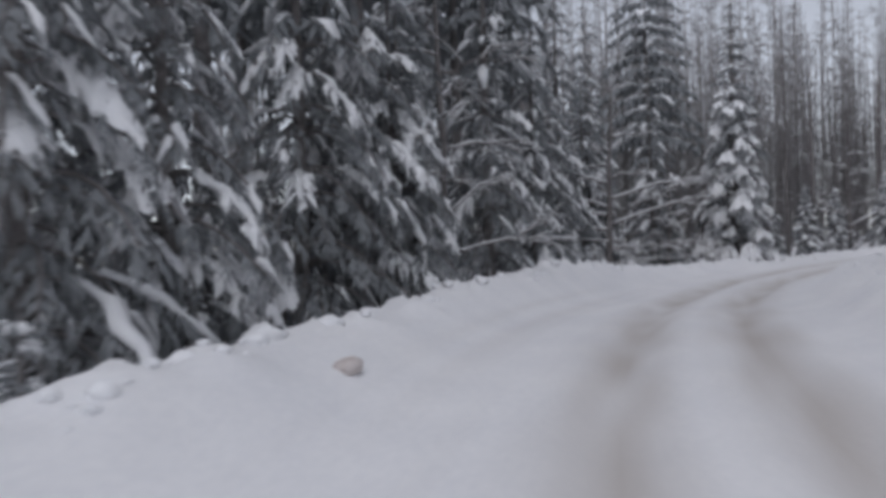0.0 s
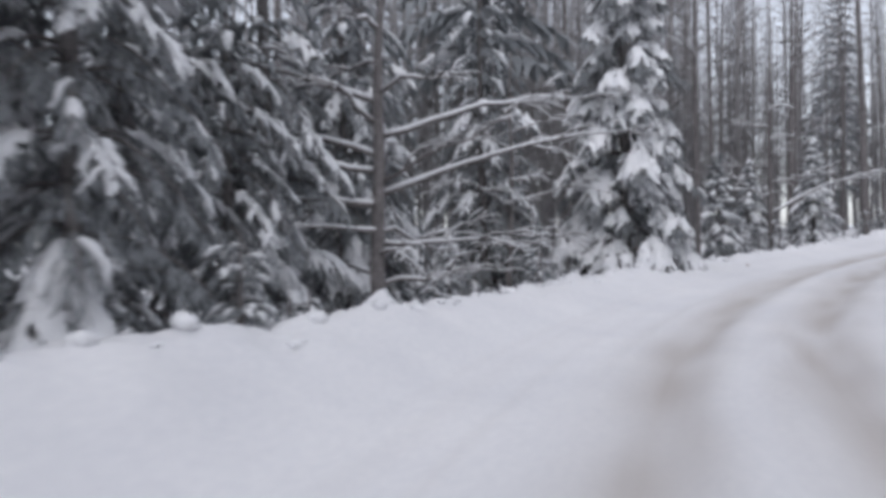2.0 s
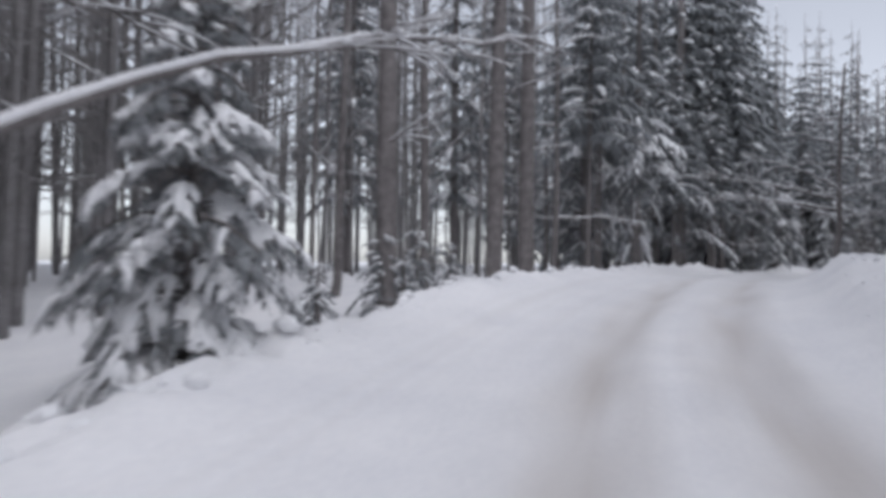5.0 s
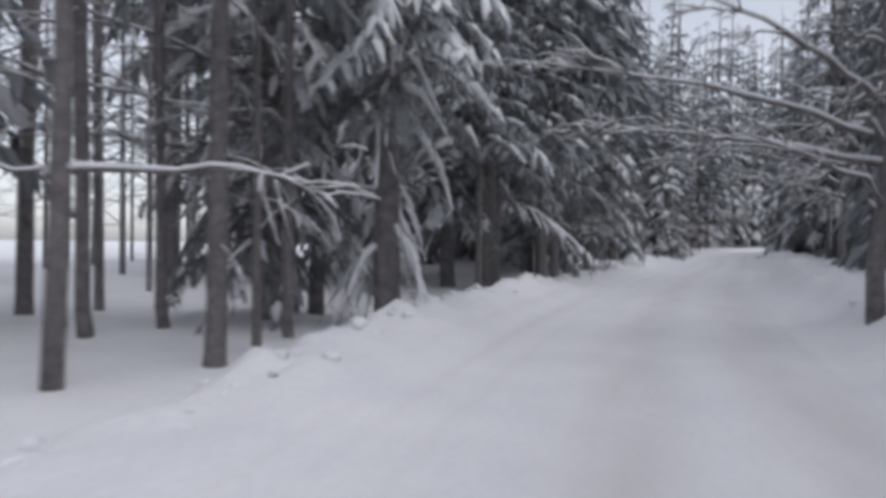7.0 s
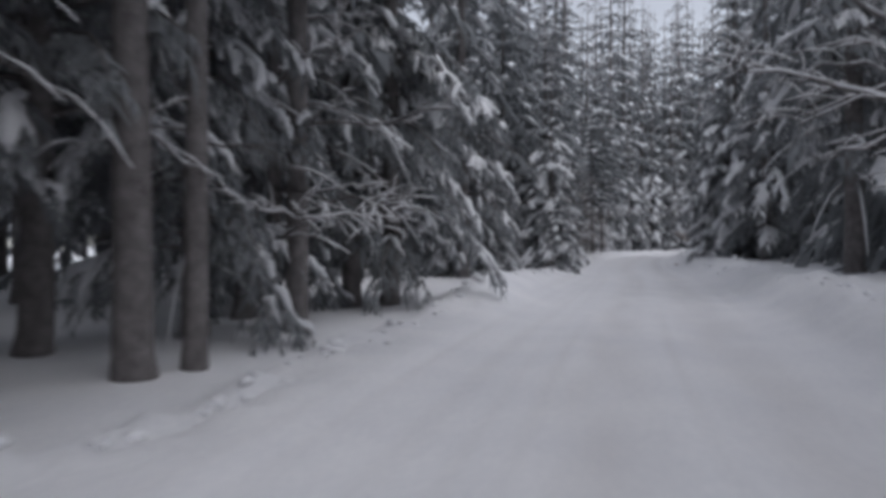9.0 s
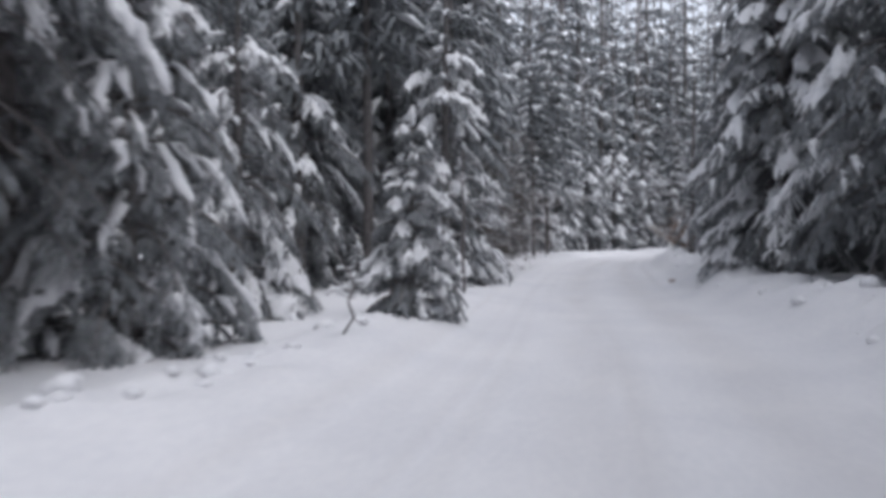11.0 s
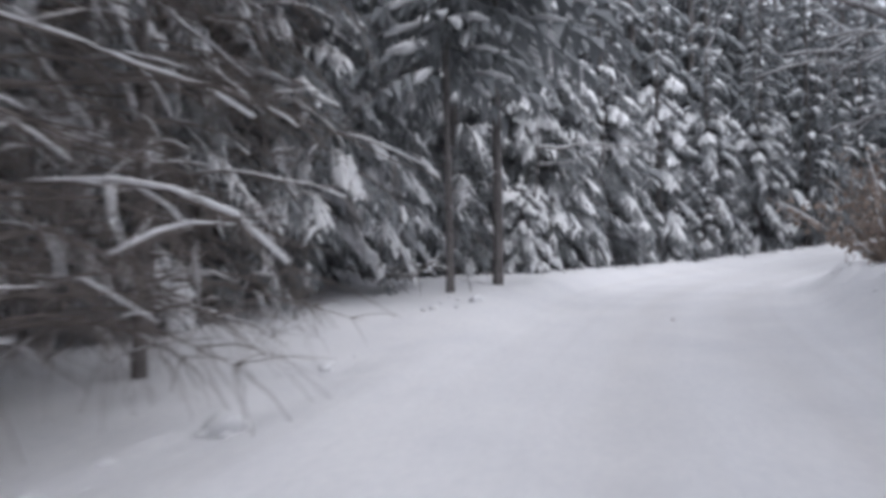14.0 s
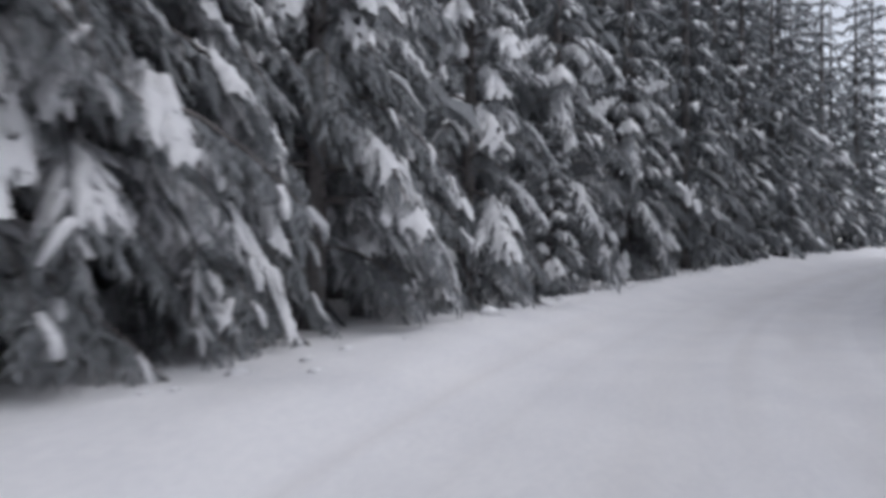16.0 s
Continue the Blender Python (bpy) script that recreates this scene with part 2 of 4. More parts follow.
# ---- trees ----
def twig(needles, snow, p0, way, length, droop, rng, load, wide):
    """One side twig: a ragged fringe of needles with a lumpy pillow of snow along it."""
    k = 5
    t = np.linspace(0, 1, k)
    p = p0 + np.outer(t * length, way)
    p[:, 2] -= droop * length * t**1.7
    _, s, u = frames_of(p)
    reach = wide * (1.2 - 0.6 * t) * rng.uniform(0.85, 1.3)
    tri = []
    for i in range(k - 1):
        step = p[i + 1] - p[i]
        for sign in (-1, 1):
            q = p[i] + step * rng.uniform(0.1, 0.9)
            tip = q + step * rng.uniform(0.6, 1.2) + s[i] * sign * reach[i] * rng.uniform(0.7, 1.3) - np.array((0, 0, reach[i] * rng.uniform(0.2, 1.2)))
            tri += [q - step * 0.35, q + step * 0.35, tip]
        q = p[i] + step * rng.uniform(0.2, 0.8)
        tri += [q - step * 0.3, q + step * 0.3, q + s[i] * reach[i] * rng.uniform(-0.4, 0.4) - np.array((0, 0, reach[i] * rng.uniform(0.9, 2.0)))]
    needles.add(tri, [(i, i + 1, i + 2) for i in range(0, len(tri), 3)])
    if rng.random() < load:
        w = np.linspace(rng.uniform(0.0, 0.25), rng.uniform(0.8, 1.0), 4)
        q = np.stack([np.interp(w, t, p[:, c]) for c in range(3)], 1) + rng.normal(0, wide * 0.22, (4, 3))
        r = wide * np.array((0.6, 0.9, 0.75, 0.3)) * rng.uniform(0.45, 1.25, 4)
        tube(snow, q, r, 4, flat=0.62, lift=0.3)


def coarse_bough(limbs, needles, snow, base, az, length, rise, droop, rng, load, wide):
    """A bough seen from afar: ragged needle fans with lumps of snow."""
    t = np.linspace(0, 1, 4)
    out = np.array((math.cos(az), math.sin(az), 0))
    side = np.array((-out[1], out[0], 0))
    p = base + np.outer(t * length, out)
    p[:, 2] += length * (rise * t - droop * t**2)
    tri = []
    for w in np.linspace(0.14, 0.95, 6):
        q = np.array([np.interp(w, t, p[:, c]) for c in range(3)])
        step = (p[-1] - p[0]) * 0.13
        for sign in (-1, 1):
            off = side * sign * length * rng.uniform(0.14, 0.32) * (1.15 - 0.5 * w)
            tip = q + off + step * rng.uniform(0.8, 1.8) - np.array((0, 0, length * rng.uniform(0.08, 0.28)))
            tri += [q - step * 0.5, q + step * 0.55, tip]
        tri += [q - step * 0.6, q + step * 0.6, q + side * rng.normal(0, 0.05) * length - np.array((0, 0, length * rng.uniform(0.12, 0.3)))]
    needles.add(tri, [(i, i + 1, i + 2) for i in range(0, len(tri), 3)])
    for sign in (-1, 0, 1):
        if rng.random() < load:
            w0, w1 = rng.uniform(0.15, 0.5), rng.uniform(0.3, 0.5)
            w = np.array((w0, w0 + 0.55 * w1, w0 + w1))
            q = np.stack([np.interp(w, t, p[:, c]) for c in range(3)], 1)
            q += side * sign * length * 0.27 * (w[:, None] - 0.1) - np.outer(0.22 * w**2, (0, 0, abs(sign) * length * 0.7))
            tube(snow, q, wide * min(1.15, 0.35 + 0.36 * length) * np.array((0.55, 1.15, 0.6)) * rng.uniform(0.65, 1.4, 3), 3, flat=0.65, lift=0.3)


def snow_fan(snow, needles, line, side, half, thick, rng):
    """A lumpy pad of snow along a line with ragged fingers at its rim, holes, and needle tips poking through."""
    rows, cols = 14, 9
    t, v = np.linspace(0, 1, rows), np.sin(np.linspace(-1, 1, cols) * np.pi / 2)
    w = np.linspace(0, 1, len(line))
    c = np.stack([np.interp(t, w, line[:, k]) for k in range(3)], 1)
    along = np.gradient(c, axis=0)
    along /= np.linalg.norm(along, axis=1)[:, None] + 1e-9
    raw = rng.uniform(0.25, 1.6, (rows + 2, 2))
    finger = 0.22 * raw[:-2] + 0.56 * raw[1:-1] + 0.22 * raw[2:]
    lobes = half * np.sin(np.pi * (0.10 + 0.82 * t))[:, None] ** 0.6 * finger
    reach = np.where(v[None] < 0, lobes[:, :1], lobes[:, 1:]) * v[None]
    sheet = c[:, None] + side * reach[..., None] + along[:, None] * (0.6 * np.abs(reach) * rng.uniform(0.5, 1.2, (rows, 1)))[..., None]
    sheet[..., 2] -= 0.9 * np.abs(reach) ** 1.4 / half**0.4 * rng.uniform(0.6, 1.4, (rows, 1))
    dome = np.sqrt(np.maximum(0, 1 - v**2))[None] * np.sin(np.pi * np.clip(0.06 + 0.9 * t, 0, 1))[:, None] ** 0.5
    top, low = sheet.copy(), sheet.copy()
    top[..., 2] += thick * dome * rng.uniform(0.1, 1.8, (rows, cols))
    top += rng.normal(0, 0.09 * half, top.shape) * dome[..., None]
    low[..., 2] -= 0.45 * thick * dome
    n = rows * cols
    holes = rng.random((rows - 1, cols - 1))
    holes[:2] *= 0.5
    holes[:, (0, 1, -2, -1)] *= 0.45
    quads = [(i * cols + j, (i + 1) * cols + j, (i + 1) * cols + j + 1, i * cols + j + 1) for i, j in np.argwhere(holes > 0.06).tolist()]
    snow.add(np.concatenate([top.reshape(-1, 3), low.reshape(-1, 3)]), quads + [tuple(k + n for k in q[::-1]) for q in quads])
    k = 34
    i, j = rng.integers(1, rows - 1, k), rng.integers(0, cols, k)
    q = top[i, j] - (0, 0, 0.02)
    tip = q + (along[i] * rng.uniform(0.3, 1.0, (k, 1)) + side * rng.normal(0, 0.6, (k, 1))) * rng.uniform(0.06, 0.14, (k, 1))
    tip[:, 2] += rng.uniform(-0.01, 0.06, k)
    needles.add(np.stack([q - side * 0.025, q + side * 0.025, tip], 1), [(n, n + 1, n + 2) for n in range(0, 3 * k, 3)])


def bough(limbs, needles, snow, base, az, length, rise, droop, rng, load, spacing=0.2, wide=0.085, padded=False, plump=1.0):
    """A drooping bough with twigs in a herringbone on both sides; padded: broad cushions of snow lie on it."""
    t = np.linspace(0, 1, 6)
    out = np.array((math.cos(az), math.sin(az), 0))
    p = base + np.outer(t * length, out)
    p[:, 2] += length * (rise * t - droop * t**2)
    side = np.array((-out[1], out[0], 0))
    p += np.outer(np.sin(t * 3) * rng.uniform(-0.08, 0.08) * length, side)
    tube(limbs, p, 0.012 + 0.016 * length * (1 - t) ** 1.2, 4)
    tan, _, _ = frames_of(p)
    n = max(3, int(length / spacing))
    for i in range(n):
        w = 0.22 + 0.78 * (i + rng.uniform(0, 0.8)) / n
        q = np.array([np.interp(w, t, p[:, c]) for c in range(3)])
        tt = np.array([np.interp(w, t, tan[:, c]) for c in range(3)])
        size = min(0.75, 0.34 * length + 0.12) * (1.1 - 0.65 * w) * rng.uniform(0.75, 1.2)
        for sign in (-1, 1):
            way = tt * rng.uniform(0.6, 1.1) + side * sign * rng.uniform(0.45, 0.85)
            way /= np.linalg.norm(way)
            twig(needles, snow, q, way, size, rng.uniform(0.35, 0.9), rng, load, wide)
    way = tan[-1]
    twig(needles, snow, p[-2], way, length * 0.3, 0.5, rng, load, wide * 1.15)
    if padded:
        half = plump * min(0.30, 0.05 + 0.11 * length) * rng.uniform(0.7, 1.25)
        w1 = rng.uniform(0.8, 1.05)
        w0 = max(0.15, w1 - rng.uniform(0.7, 1.15) / max(1.0, length))
        spine = np.stack([np.interp(np.linspace(w0, w1, 6), t, p[:, c]) for c in range(3)], 1) + (0, 0, 0.03)
        snow_fan(snow, needles, spine, side, half, half * rng.uniform(0.35, 0.6), rng)
        for sign in (-1, 1):
            if rng.random() < 0.55 and length > 0.7:
                q = np.array([np.interp(rng.uniform(0.3, 0.65), t, p[:, c]) for c in range(3)])
                reach = min(0.8, length * rng.uniform(0.3, 0.5))
                k = np.linspace(0.1, 1, 5)
                arm = q + np.outer(k * reach, (out + side * sign * rng.uniform(0.7, 1.2)) / 1.35)
                arm[:, 2] -= droop * reach * (0.25 * k + 0.75 * k**2)
                snow_fan(snow, needles, arm, np.array((-out[1], out[0], 0)) * 0.8 - out * sign * 0.5, half * 0.6, half * 0.3, rng)
    elif rng.random() < load:
        q = np.stack([np.interp(np.linspace(0.3, 1.0, 8), t, p[:, c]) for c in range(3)], 1) + rng.normal(0, wide * 0.2, (8, 3))
        tube(snow, q, wide * np.array((0.3, 0.7, 0.9, 1.0, 1.0, 0.95, 0.8, 0.3)) * rng.uniform(0.35, 1.25, 8), 5, flat=0.7, lift=0.4)


def spruce(seed, height, spread, first=0.3, load=0.75, droop=0.55, gap=0.45, per=5, spacing=0.2, wide=0.085, fine_to=8.5, girth=0.0, bare=0.0, split=False, pads=0.0, plump=1.0):
    """Mesh data of one snow-laden spruce: trunk, limbs, needles and snow."""
    rng = np.random.default_rng(seed)
    trunk, limbs, needles, snow = Mesher(), Mesher(), Mesher(), Mesher()
    single = []
    girth = girth or 0.03 + 0.009 * height
    z = np.array((-0.4, 0.0, 0.35, 1.2, height * 0.3, height * 0.6, height))
    sway = np.stack([np.cumsum(rng.normal(0, 0.03, 7)), np.cumsum(rng.normal(0, 0.03, 7)), z], 1)
    tube(trunk, sway, girth * np.array((1.35, 1.2, 1.0, 0.95, 0.78, 0.45, 0.05)), 10)
    level, az = first, rng.uniform(0, 6)
    while level < height - 0.15:
        frac = (level - first) / (height - first)
        high = level > fine_to
        reach = spread * (1 - frac) ** 0.8 * (0.75 + 0.25 * min(1, (level - first) / 1.2 + 0.3))
        count = per if not high else max(3, per - 1)
        for i in range(count):
            az += 2 * math.pi / count + rng.uniform(-0.35, 0.35)
            length = max(0.18, reach * rng.uniform(0.7, 1.12))
            at = np.array([np.interp(level, z, sway[:, c]) for c in range(3)]) + (0, 0, rng.uniform(-0.15, 0.15))
            # boughs low on a small tree rest on the snow
            dr = min(droop * rng.uniform(0.7, 1.3), 0.25 + (at[2] - 0.05) / max(length, 0.3)) if level < 1.6 else droop * rng.uniform(0.7, 1.3)
            if rng.random() < bare and level < 4:
                t = np.linspace(0, 1, 5)
                out = np.array((math.cos(az), math.sin(az), 0))
                p = at + np.outer(t * length * 0.8, out)
                p[:, 2] += length * (0.05 * t - dr * 0.8 * t**2)
                tube(limbs, p, 0.02 * (1.1 - t), 4)
                if rng.random() < 0.6:
                    tube(snow, p[1:], np.array((0.03, 0.035, 0.03, 0.012)), 5, flat=0.8, lift=0.7)
                continue
            if high:
                coarse_bough(limbs, needles, snow, at, az, length, 0.2 + 0.4 * frac, dr, rng, load, wide * 1.3)
                continue
            mine = (Mesher(), Mesher(), Mesher()) if split and level < 4.2 else (limbs, needles, snow)
            padded = rng.random() < pads
            held = 0.12 if padded else rng.uniform(0.85, 1.0) if rng.random() < load * (1 - 0.8 * pads) else 0.08
            bough(*mine, at, az, length, rng.uniform(0.15, 0.35) + 0.5 * frac, dr, rng, held, spacing, wide, padded, plump)
            if mine[0] is not limbs:
                leafy = [("foliage", mine[1].data("foliage", NEEDLE, False))]
                single.append(("bough", mine[0].data("bough", BARK), leafy + ([("snow_pad", mine[2].data("snow_pad", SNOW))] if mine[2].n else [])))
        level += gap * (1 if not high else 1.4) * (0.55 + 0.45 * (1 - frac) if height < 6 else 1) * rng.uniform(0.8, 1.2)
    tube(snow, [(sway[-1][0], sway[-1][1], height - 0.2), (sway[-1][0], sway[-1][1], height), (sway[-1][0], sway[-1][1], height + 0.12)], [0.05, 0.06, 0.02], 5)
    return [("trunk", trunk.data("trunk", BARK)), ("limb", limbs.data("limb", BARK)), ("crown", needles.data("crown", NEEDLE, False)), ("snow_load", snow.data("snow_load", SNOW))] + single


def far_spruce(seed, height, spread, first, load, gap=0.95, per=5, wide=0.2):
    """Mesh data of a tall spruce deep in the forest."""
    rng = np.random.default_rng(seed)
    trunk, needles, snow = Mesher(), Mesher(), Mesher()
    z = np.array((-0.3, 0.5, height * 0.5, height))
    tube(trunk, np.stack([0.01 * z, 0.008 * z, z], 1), (0.04 + 0.007 * height) * np.array((1.2, 1.0, 0.7, 0.05)), 7)
    level, az = first, 0.0
    while level < height - 0.3:
        frac = (level - first) / (height - first)
        for i in range(per):
            az += 6.283 / per + rng.uniform(-0.3, 0.3)
            length = max(0.3, spread * (1 - frac) ** 0.75 * rng.uniform(0.75, 1.15))
            coarse_bough(None, needles, snow, np.array((0, 0, level + rng.uniform(-0.2, 0.2))), az, length, 0.2 + 0.4 * frac, rng.uniform(0.55, 0.95), rng, load, wide)
        level += gap * (1 + 0.5 * frac) * rng.uniform(0.8, 1.2)
    return [("trunk", trunk.data("trunk", BARK)), ("crown", needles.data("crown", NEEDLE, False)), ("snow_load", snow.data("snow_load", SNOW))]


def bare_branch(wood, snow, base, way, length, radius, rng, depth, load, sag=0.15):
    """A crooked leafless branch with a ridge of snow on top, forking into thinner ones."""
    k = 7 if depth > 1 else 5 if depth else 4
    t = np.linspace(0, 1, k)
    way = np.asarray(way, float) / np.linalg.norm(way)
    p = base + np.outer(t * length, way)
    kink = np.cumsum(rng.normal(0, 0.035 * length, (k, 3)), axis=0)
    kink[0] = 0
    p = p + kink
    p[:, 2] += length * (0.18 * t - sag * 2 * t**2)
    r = radius * (1 - 0.8 * t)
    tube(wood, p, r, 5 if depth > 1 else 3)
    if rng.random() < load and abs(way[2]) < 0.85:
        tube(snow, p[:], np.maximum(r * 1.15, 0.016) * rng.uniform(0.85, 1.3, k) * np.r_[0.6, np.ones(k - 2), 0.5], 5 if depth > 1 else 4, flat=0.75, lift=1.0)
    if depth:
        for i in range(rng.integers(3, 6)):
            w = rng.uniform(0.25, 0.95)
            q = np.array([np.interp(w, t, p[:, c]) for c in range(3)])
            turn = rng.normal(0, 0.55, 3) * (1, 1, 0.5)
            bare_branch(wood, snow, q, way + turn, length * rng.uniform(0.35, 0.6), radius * 0.5, rng, depth - 1, load, sag)


def bare_tree(seed, height, girth, reach, low=0.8, count=14, load=0.85, leaning=(0, 0), arms=()):
    """Mesh data of a leafless tree with long snow-covered branches."""
    rng = np.random.default_rng(seed)
    trunk, single = Mesher(), []
    z = np.linspace(-0.3, height, 9)
    p = np.stack([np.cumsum(rng.normal(0, 0.05, 9)) + leaning[0] * z, np.cumsum(rng.normal(0, 0.05, 9)) + leaning[1] * z, z], 1)
    tube(trunk, p, girth * np.linspace(1.15, 0.25, 9), 9)
    az = rng.uniform(0, 6)
    for i in range(count):
        level = low + (height * 0.8 - low) * (i / count) ** 1.3
        q = np.array([np.interp(level, z, p[:, c]) for c in range(3)])
        az += 2.4 + rng.uniform(-0.5, 0.5)
        out = (math.cos(az), math.sin(az), rng.uniform(-0.05, 0.5))
        wood, snow = Mesher(), Mesher()
        bare_branch(wood, snow, q, out, reach * rng.uniform(0.6, 1.1) * (1 - 0.5 * i / count), girth * 0.32, rng, 2, load)
        single.append(("branch", wood.data("branch", BARK), [("snow_ridge", snow.data("snow_ridge", SNOW))] if snow.n else []))
    for level, az, length, lift in arms:
        # a heavy limb that bends up and then runs level
        wood, snow = Mesher(), Mesher()
        t = np.linspace(0, 1, 9)
        q = np.outer(t * length, (math.cos(az), math.sin(az), 0)) + (0, 0, level)
        q[:, 2] += lift * np.sin(t * 1.6) + rng.normal(0, 0.03, 9)
        stout = min(1.0, 0.2 + length / 5)
        tube(wood, q, 0.05 * stout * (1.15 - t), 6)
        tube(snow, q, 0.058 * stout * (1.1 - 0.7 * t) * rng.uniform(0.9, 1.2, 9), 6, flat=0.8, lift=0.9)
        for i in range(int(1.5 * length)):
            bare_branch(wood, snow, q[rng.integers(4, 9)], (math.cos(az) + rng.normal(0, 0.4), math.sin(az) + rng.normal(0, 0.4), rng.uniform(-0.2, 0.4)), rng.uniform(0.6, 1.5), 0.018, rng, 1, 0.9)
        single.append(("branch", wood.data("branch", BARK), [("snow_ridge", snow.data("snow_ridge", SNOW))]))
    return [("trunk", trunk.data("trunk", BARK))] + single


def mast(seed, height, girth, stubs=8, lean=0.01):
    """Mesh data of a tall conifer with a bare lower trunk, dead stubs and a high crown."""
    rng = np.random.default_rng(seed)
    trunk, wood, snow, needles = Mesher(), Mesher(), Mesher(), Mesher()
    z = np.array((-0.4, 0, 0.3, 1, 4, 9, height))
    p = np.stack([z * rng.normal(0, lean) + rng.normal(0, 0.01, 7), z * rng.normal(0, lean) + rng.normal(0, 0.01, 7), z], 1)
    tube(trunk, p, girth * np.array((1.4, 1.25, 1.06, 1, 0.9, 0.7, 0.08)), 12)
    for i in range(stubs):
        level, az = rng.uniform(1.9, 8), rng.uniform(0, 6.3)
        q = np.array([np.interp(level, z, p[:, c]) for c in range(3)])
        bare_branch(wood, snow, q, (math.cos(az), math.sin(az), rng.uniform(-0.5, 0.2)), rng.uniform(0.4, 1.7), 0.02, rng, 1, 0.5, 0.3)
    level = height * 0.36
    while level < height - 0.5:
        for i in range(5):
            az = i * 1.257 + rng.uniform(-0.6, 0.6)
            q = np.array([np.interp(level, z, p[:, c]) for c in range(3)])
            coarse_bough(wood, needles, snow, q, az, 3.4 * (1 - level / height) + 1.0, 0.2, 0.5, rng, 0.3, 0.2)
        level += 0.8
    return [("trunk", trunk.data("trunk", BARK)), ("branchwork", wood.data("branchwork", BARK)), ("crown", needles.data("crown", NEEDLE, False)), ("snow_load", snow.data("snow_load", SNOW))]


def pole(seed, height, girth):
    """Mesh data of a slender leafless trunk with steep thin branches high up."""
    rng = np.random.default_rng(seed)
    trunk, wood, snow = Mesher(), Mesher(), Mesher()
    z = np.array((-0.4, 0, 0.4, 2, 5, 9, height))
    drift = rng.normal(0, 0.012, 2)
    p = np.stack([z * drift[0] + rng.normal(0, 0.02, 7), z * drift[1] + rng.normal(0, 0.02, 7), z], 1)
    tube(trunk, p, girth * np.array((1.35, 1.2, 1.05, 1, 0.85, 0.6, 0.1)), 10)
    for i in range(12):
        level, az = height * rng.uniform(0.16, 0.95), rng.uniform(0, 6.3)
        q = np.array([np.interp(level, z, p[:, c]) for c in range(3)])
        bare_branch(wood, snow, q, (math.cos(az), math.sin(az), rng.uniform(0.1, 1.0)), rng.uniform(0.7, 2.0), 0.022, rng, 1, 0.7, 0.1)
    return [("trunk", trunk.data("trunk", BARK)), ("branchwork", wood.data("branchwork", BARK)), ("snow_load", snow.data("snow_load", SNOW))]


def hung_spruce(seed):
    """A spruce whose dead lower branches hang down, plastered with snow."""
    rng = np.random.default_rng(seed)
    meshes = spruce(seed, 17, 2.4, 4.0, 0.5, 0.7, 0.6, 5, 0.25, 0.11, 6.5, 0.24)
    wood, snow = Mesher(), Mesher()
    for i in range(34):
        level, az = rng.uniform(1.0, 5.2), rng.uniform(0, 6.3)
        t = np.linspace(0, 1, 7)
        length = rng.uniform(0.7, 1.9)
        p = np.outer(t * length * 0.75, (math.cos(az), math.sin(az), 0)) + (0, 0, level)
        p[:, 2] += length * (0.2 * t - rng.uniform(0.9, 1.3) * t**1.8)
        p[:, :2] += np.cumsum(rng.normal(0, 0.03, (7, 2)), axis=0)
        p[:, 2] = np.maximum(p[:, 2], 0.1)
        tube(wood, p, 0.03 * (1.1 - t), 5)
        if rng.random() < 0.75:
            tube(snow, p[1:], np.array((0.04, 0.055, 0.06, 0.055, 0.045, 0.02)) * rng.uniform(0.7, 1.3, 6), 5, lift=0.6)
        for j in range(7):
            q = p[rng.integers(2, 7)]
            bare_branch(wood, snow, q, (rng.normal(), rng.normal(), -1.1), rng.uniform(0.2, 0.6), 0.010, rng, 0, 0.35, 0.2)
    return meshes + [("dead_branchwork", wood.data("dead_branchwork", BARK)), ("hanging_snow", snow.data("hanging_snow", SNOW))]


def dead_spruce(seed):
    """A dead spruce with long, dry brown branches full of fine hanging twigs."""
    rng = np.random.default_rng(seed)
    trunk, wood, snow = Mesher(), Mesher(), Mesher()
    z = np.array((-0.3, 0.0, 0.5, 2, 5, 9, 13.0))
    tube(trunk, np.stack([0.02 * z, 0.01 * z, z], 1), np.array((0.13, 0.11, 0.09, 0.085, 0.07, 0.05, 0.01)), 9)
    for i in range(52):
        level, az = 0.9 + 5.2 * (i / 52) ** 1.1, rng.uniform(0, 6.3)
        length = rng.uniform(1.6, 3.2)
        t = np.linspace(0, 1, 8)
        out = np.array((math.cos(az), math.sin(az), 0))
        p = np.outer(t * length, out) + (0, 0, level)
        p[:, 2] += length * (0.25 * t - 0.38 * t**2)
        p += np.cumsum(rng.normal(0, 0.035, (8, 3)), axis=0)
        p[:, 2] = np.maximum(p[:, 2], 0.15)
        tube(wood, p, 0.022 * (1.15 - t), 4)
        if rng.random() < 0.18:
            tube(snow, p[2:], np.full(6, 0.022) * rng.uniform(0.6, 1.3, 6), 4, lift=0.9)
        for j in range(36):
            q = p[rng.integers(2, 8)]
            way = out * rng.uniform(0.2, 1.1) + rng.normal(0, 0.5, 3) + (0, 0, -0.35)
            bare_branch(wood, snow, q, way, rng.uniform(0.3, 1.0), 0.007, rng, 0, 0.06, 0.15)
    return [("trunk", trunk.data("trunk", BARK)), ("branchwork", wood.data("branchwork", DRY_TWIG)), ("snow_load", snow.data("snow_load", SNOW))]


JOINED = ("limb", "crown", "snow_load", "branchwork", "dead_branchwork", "hanging_snow", "branch")


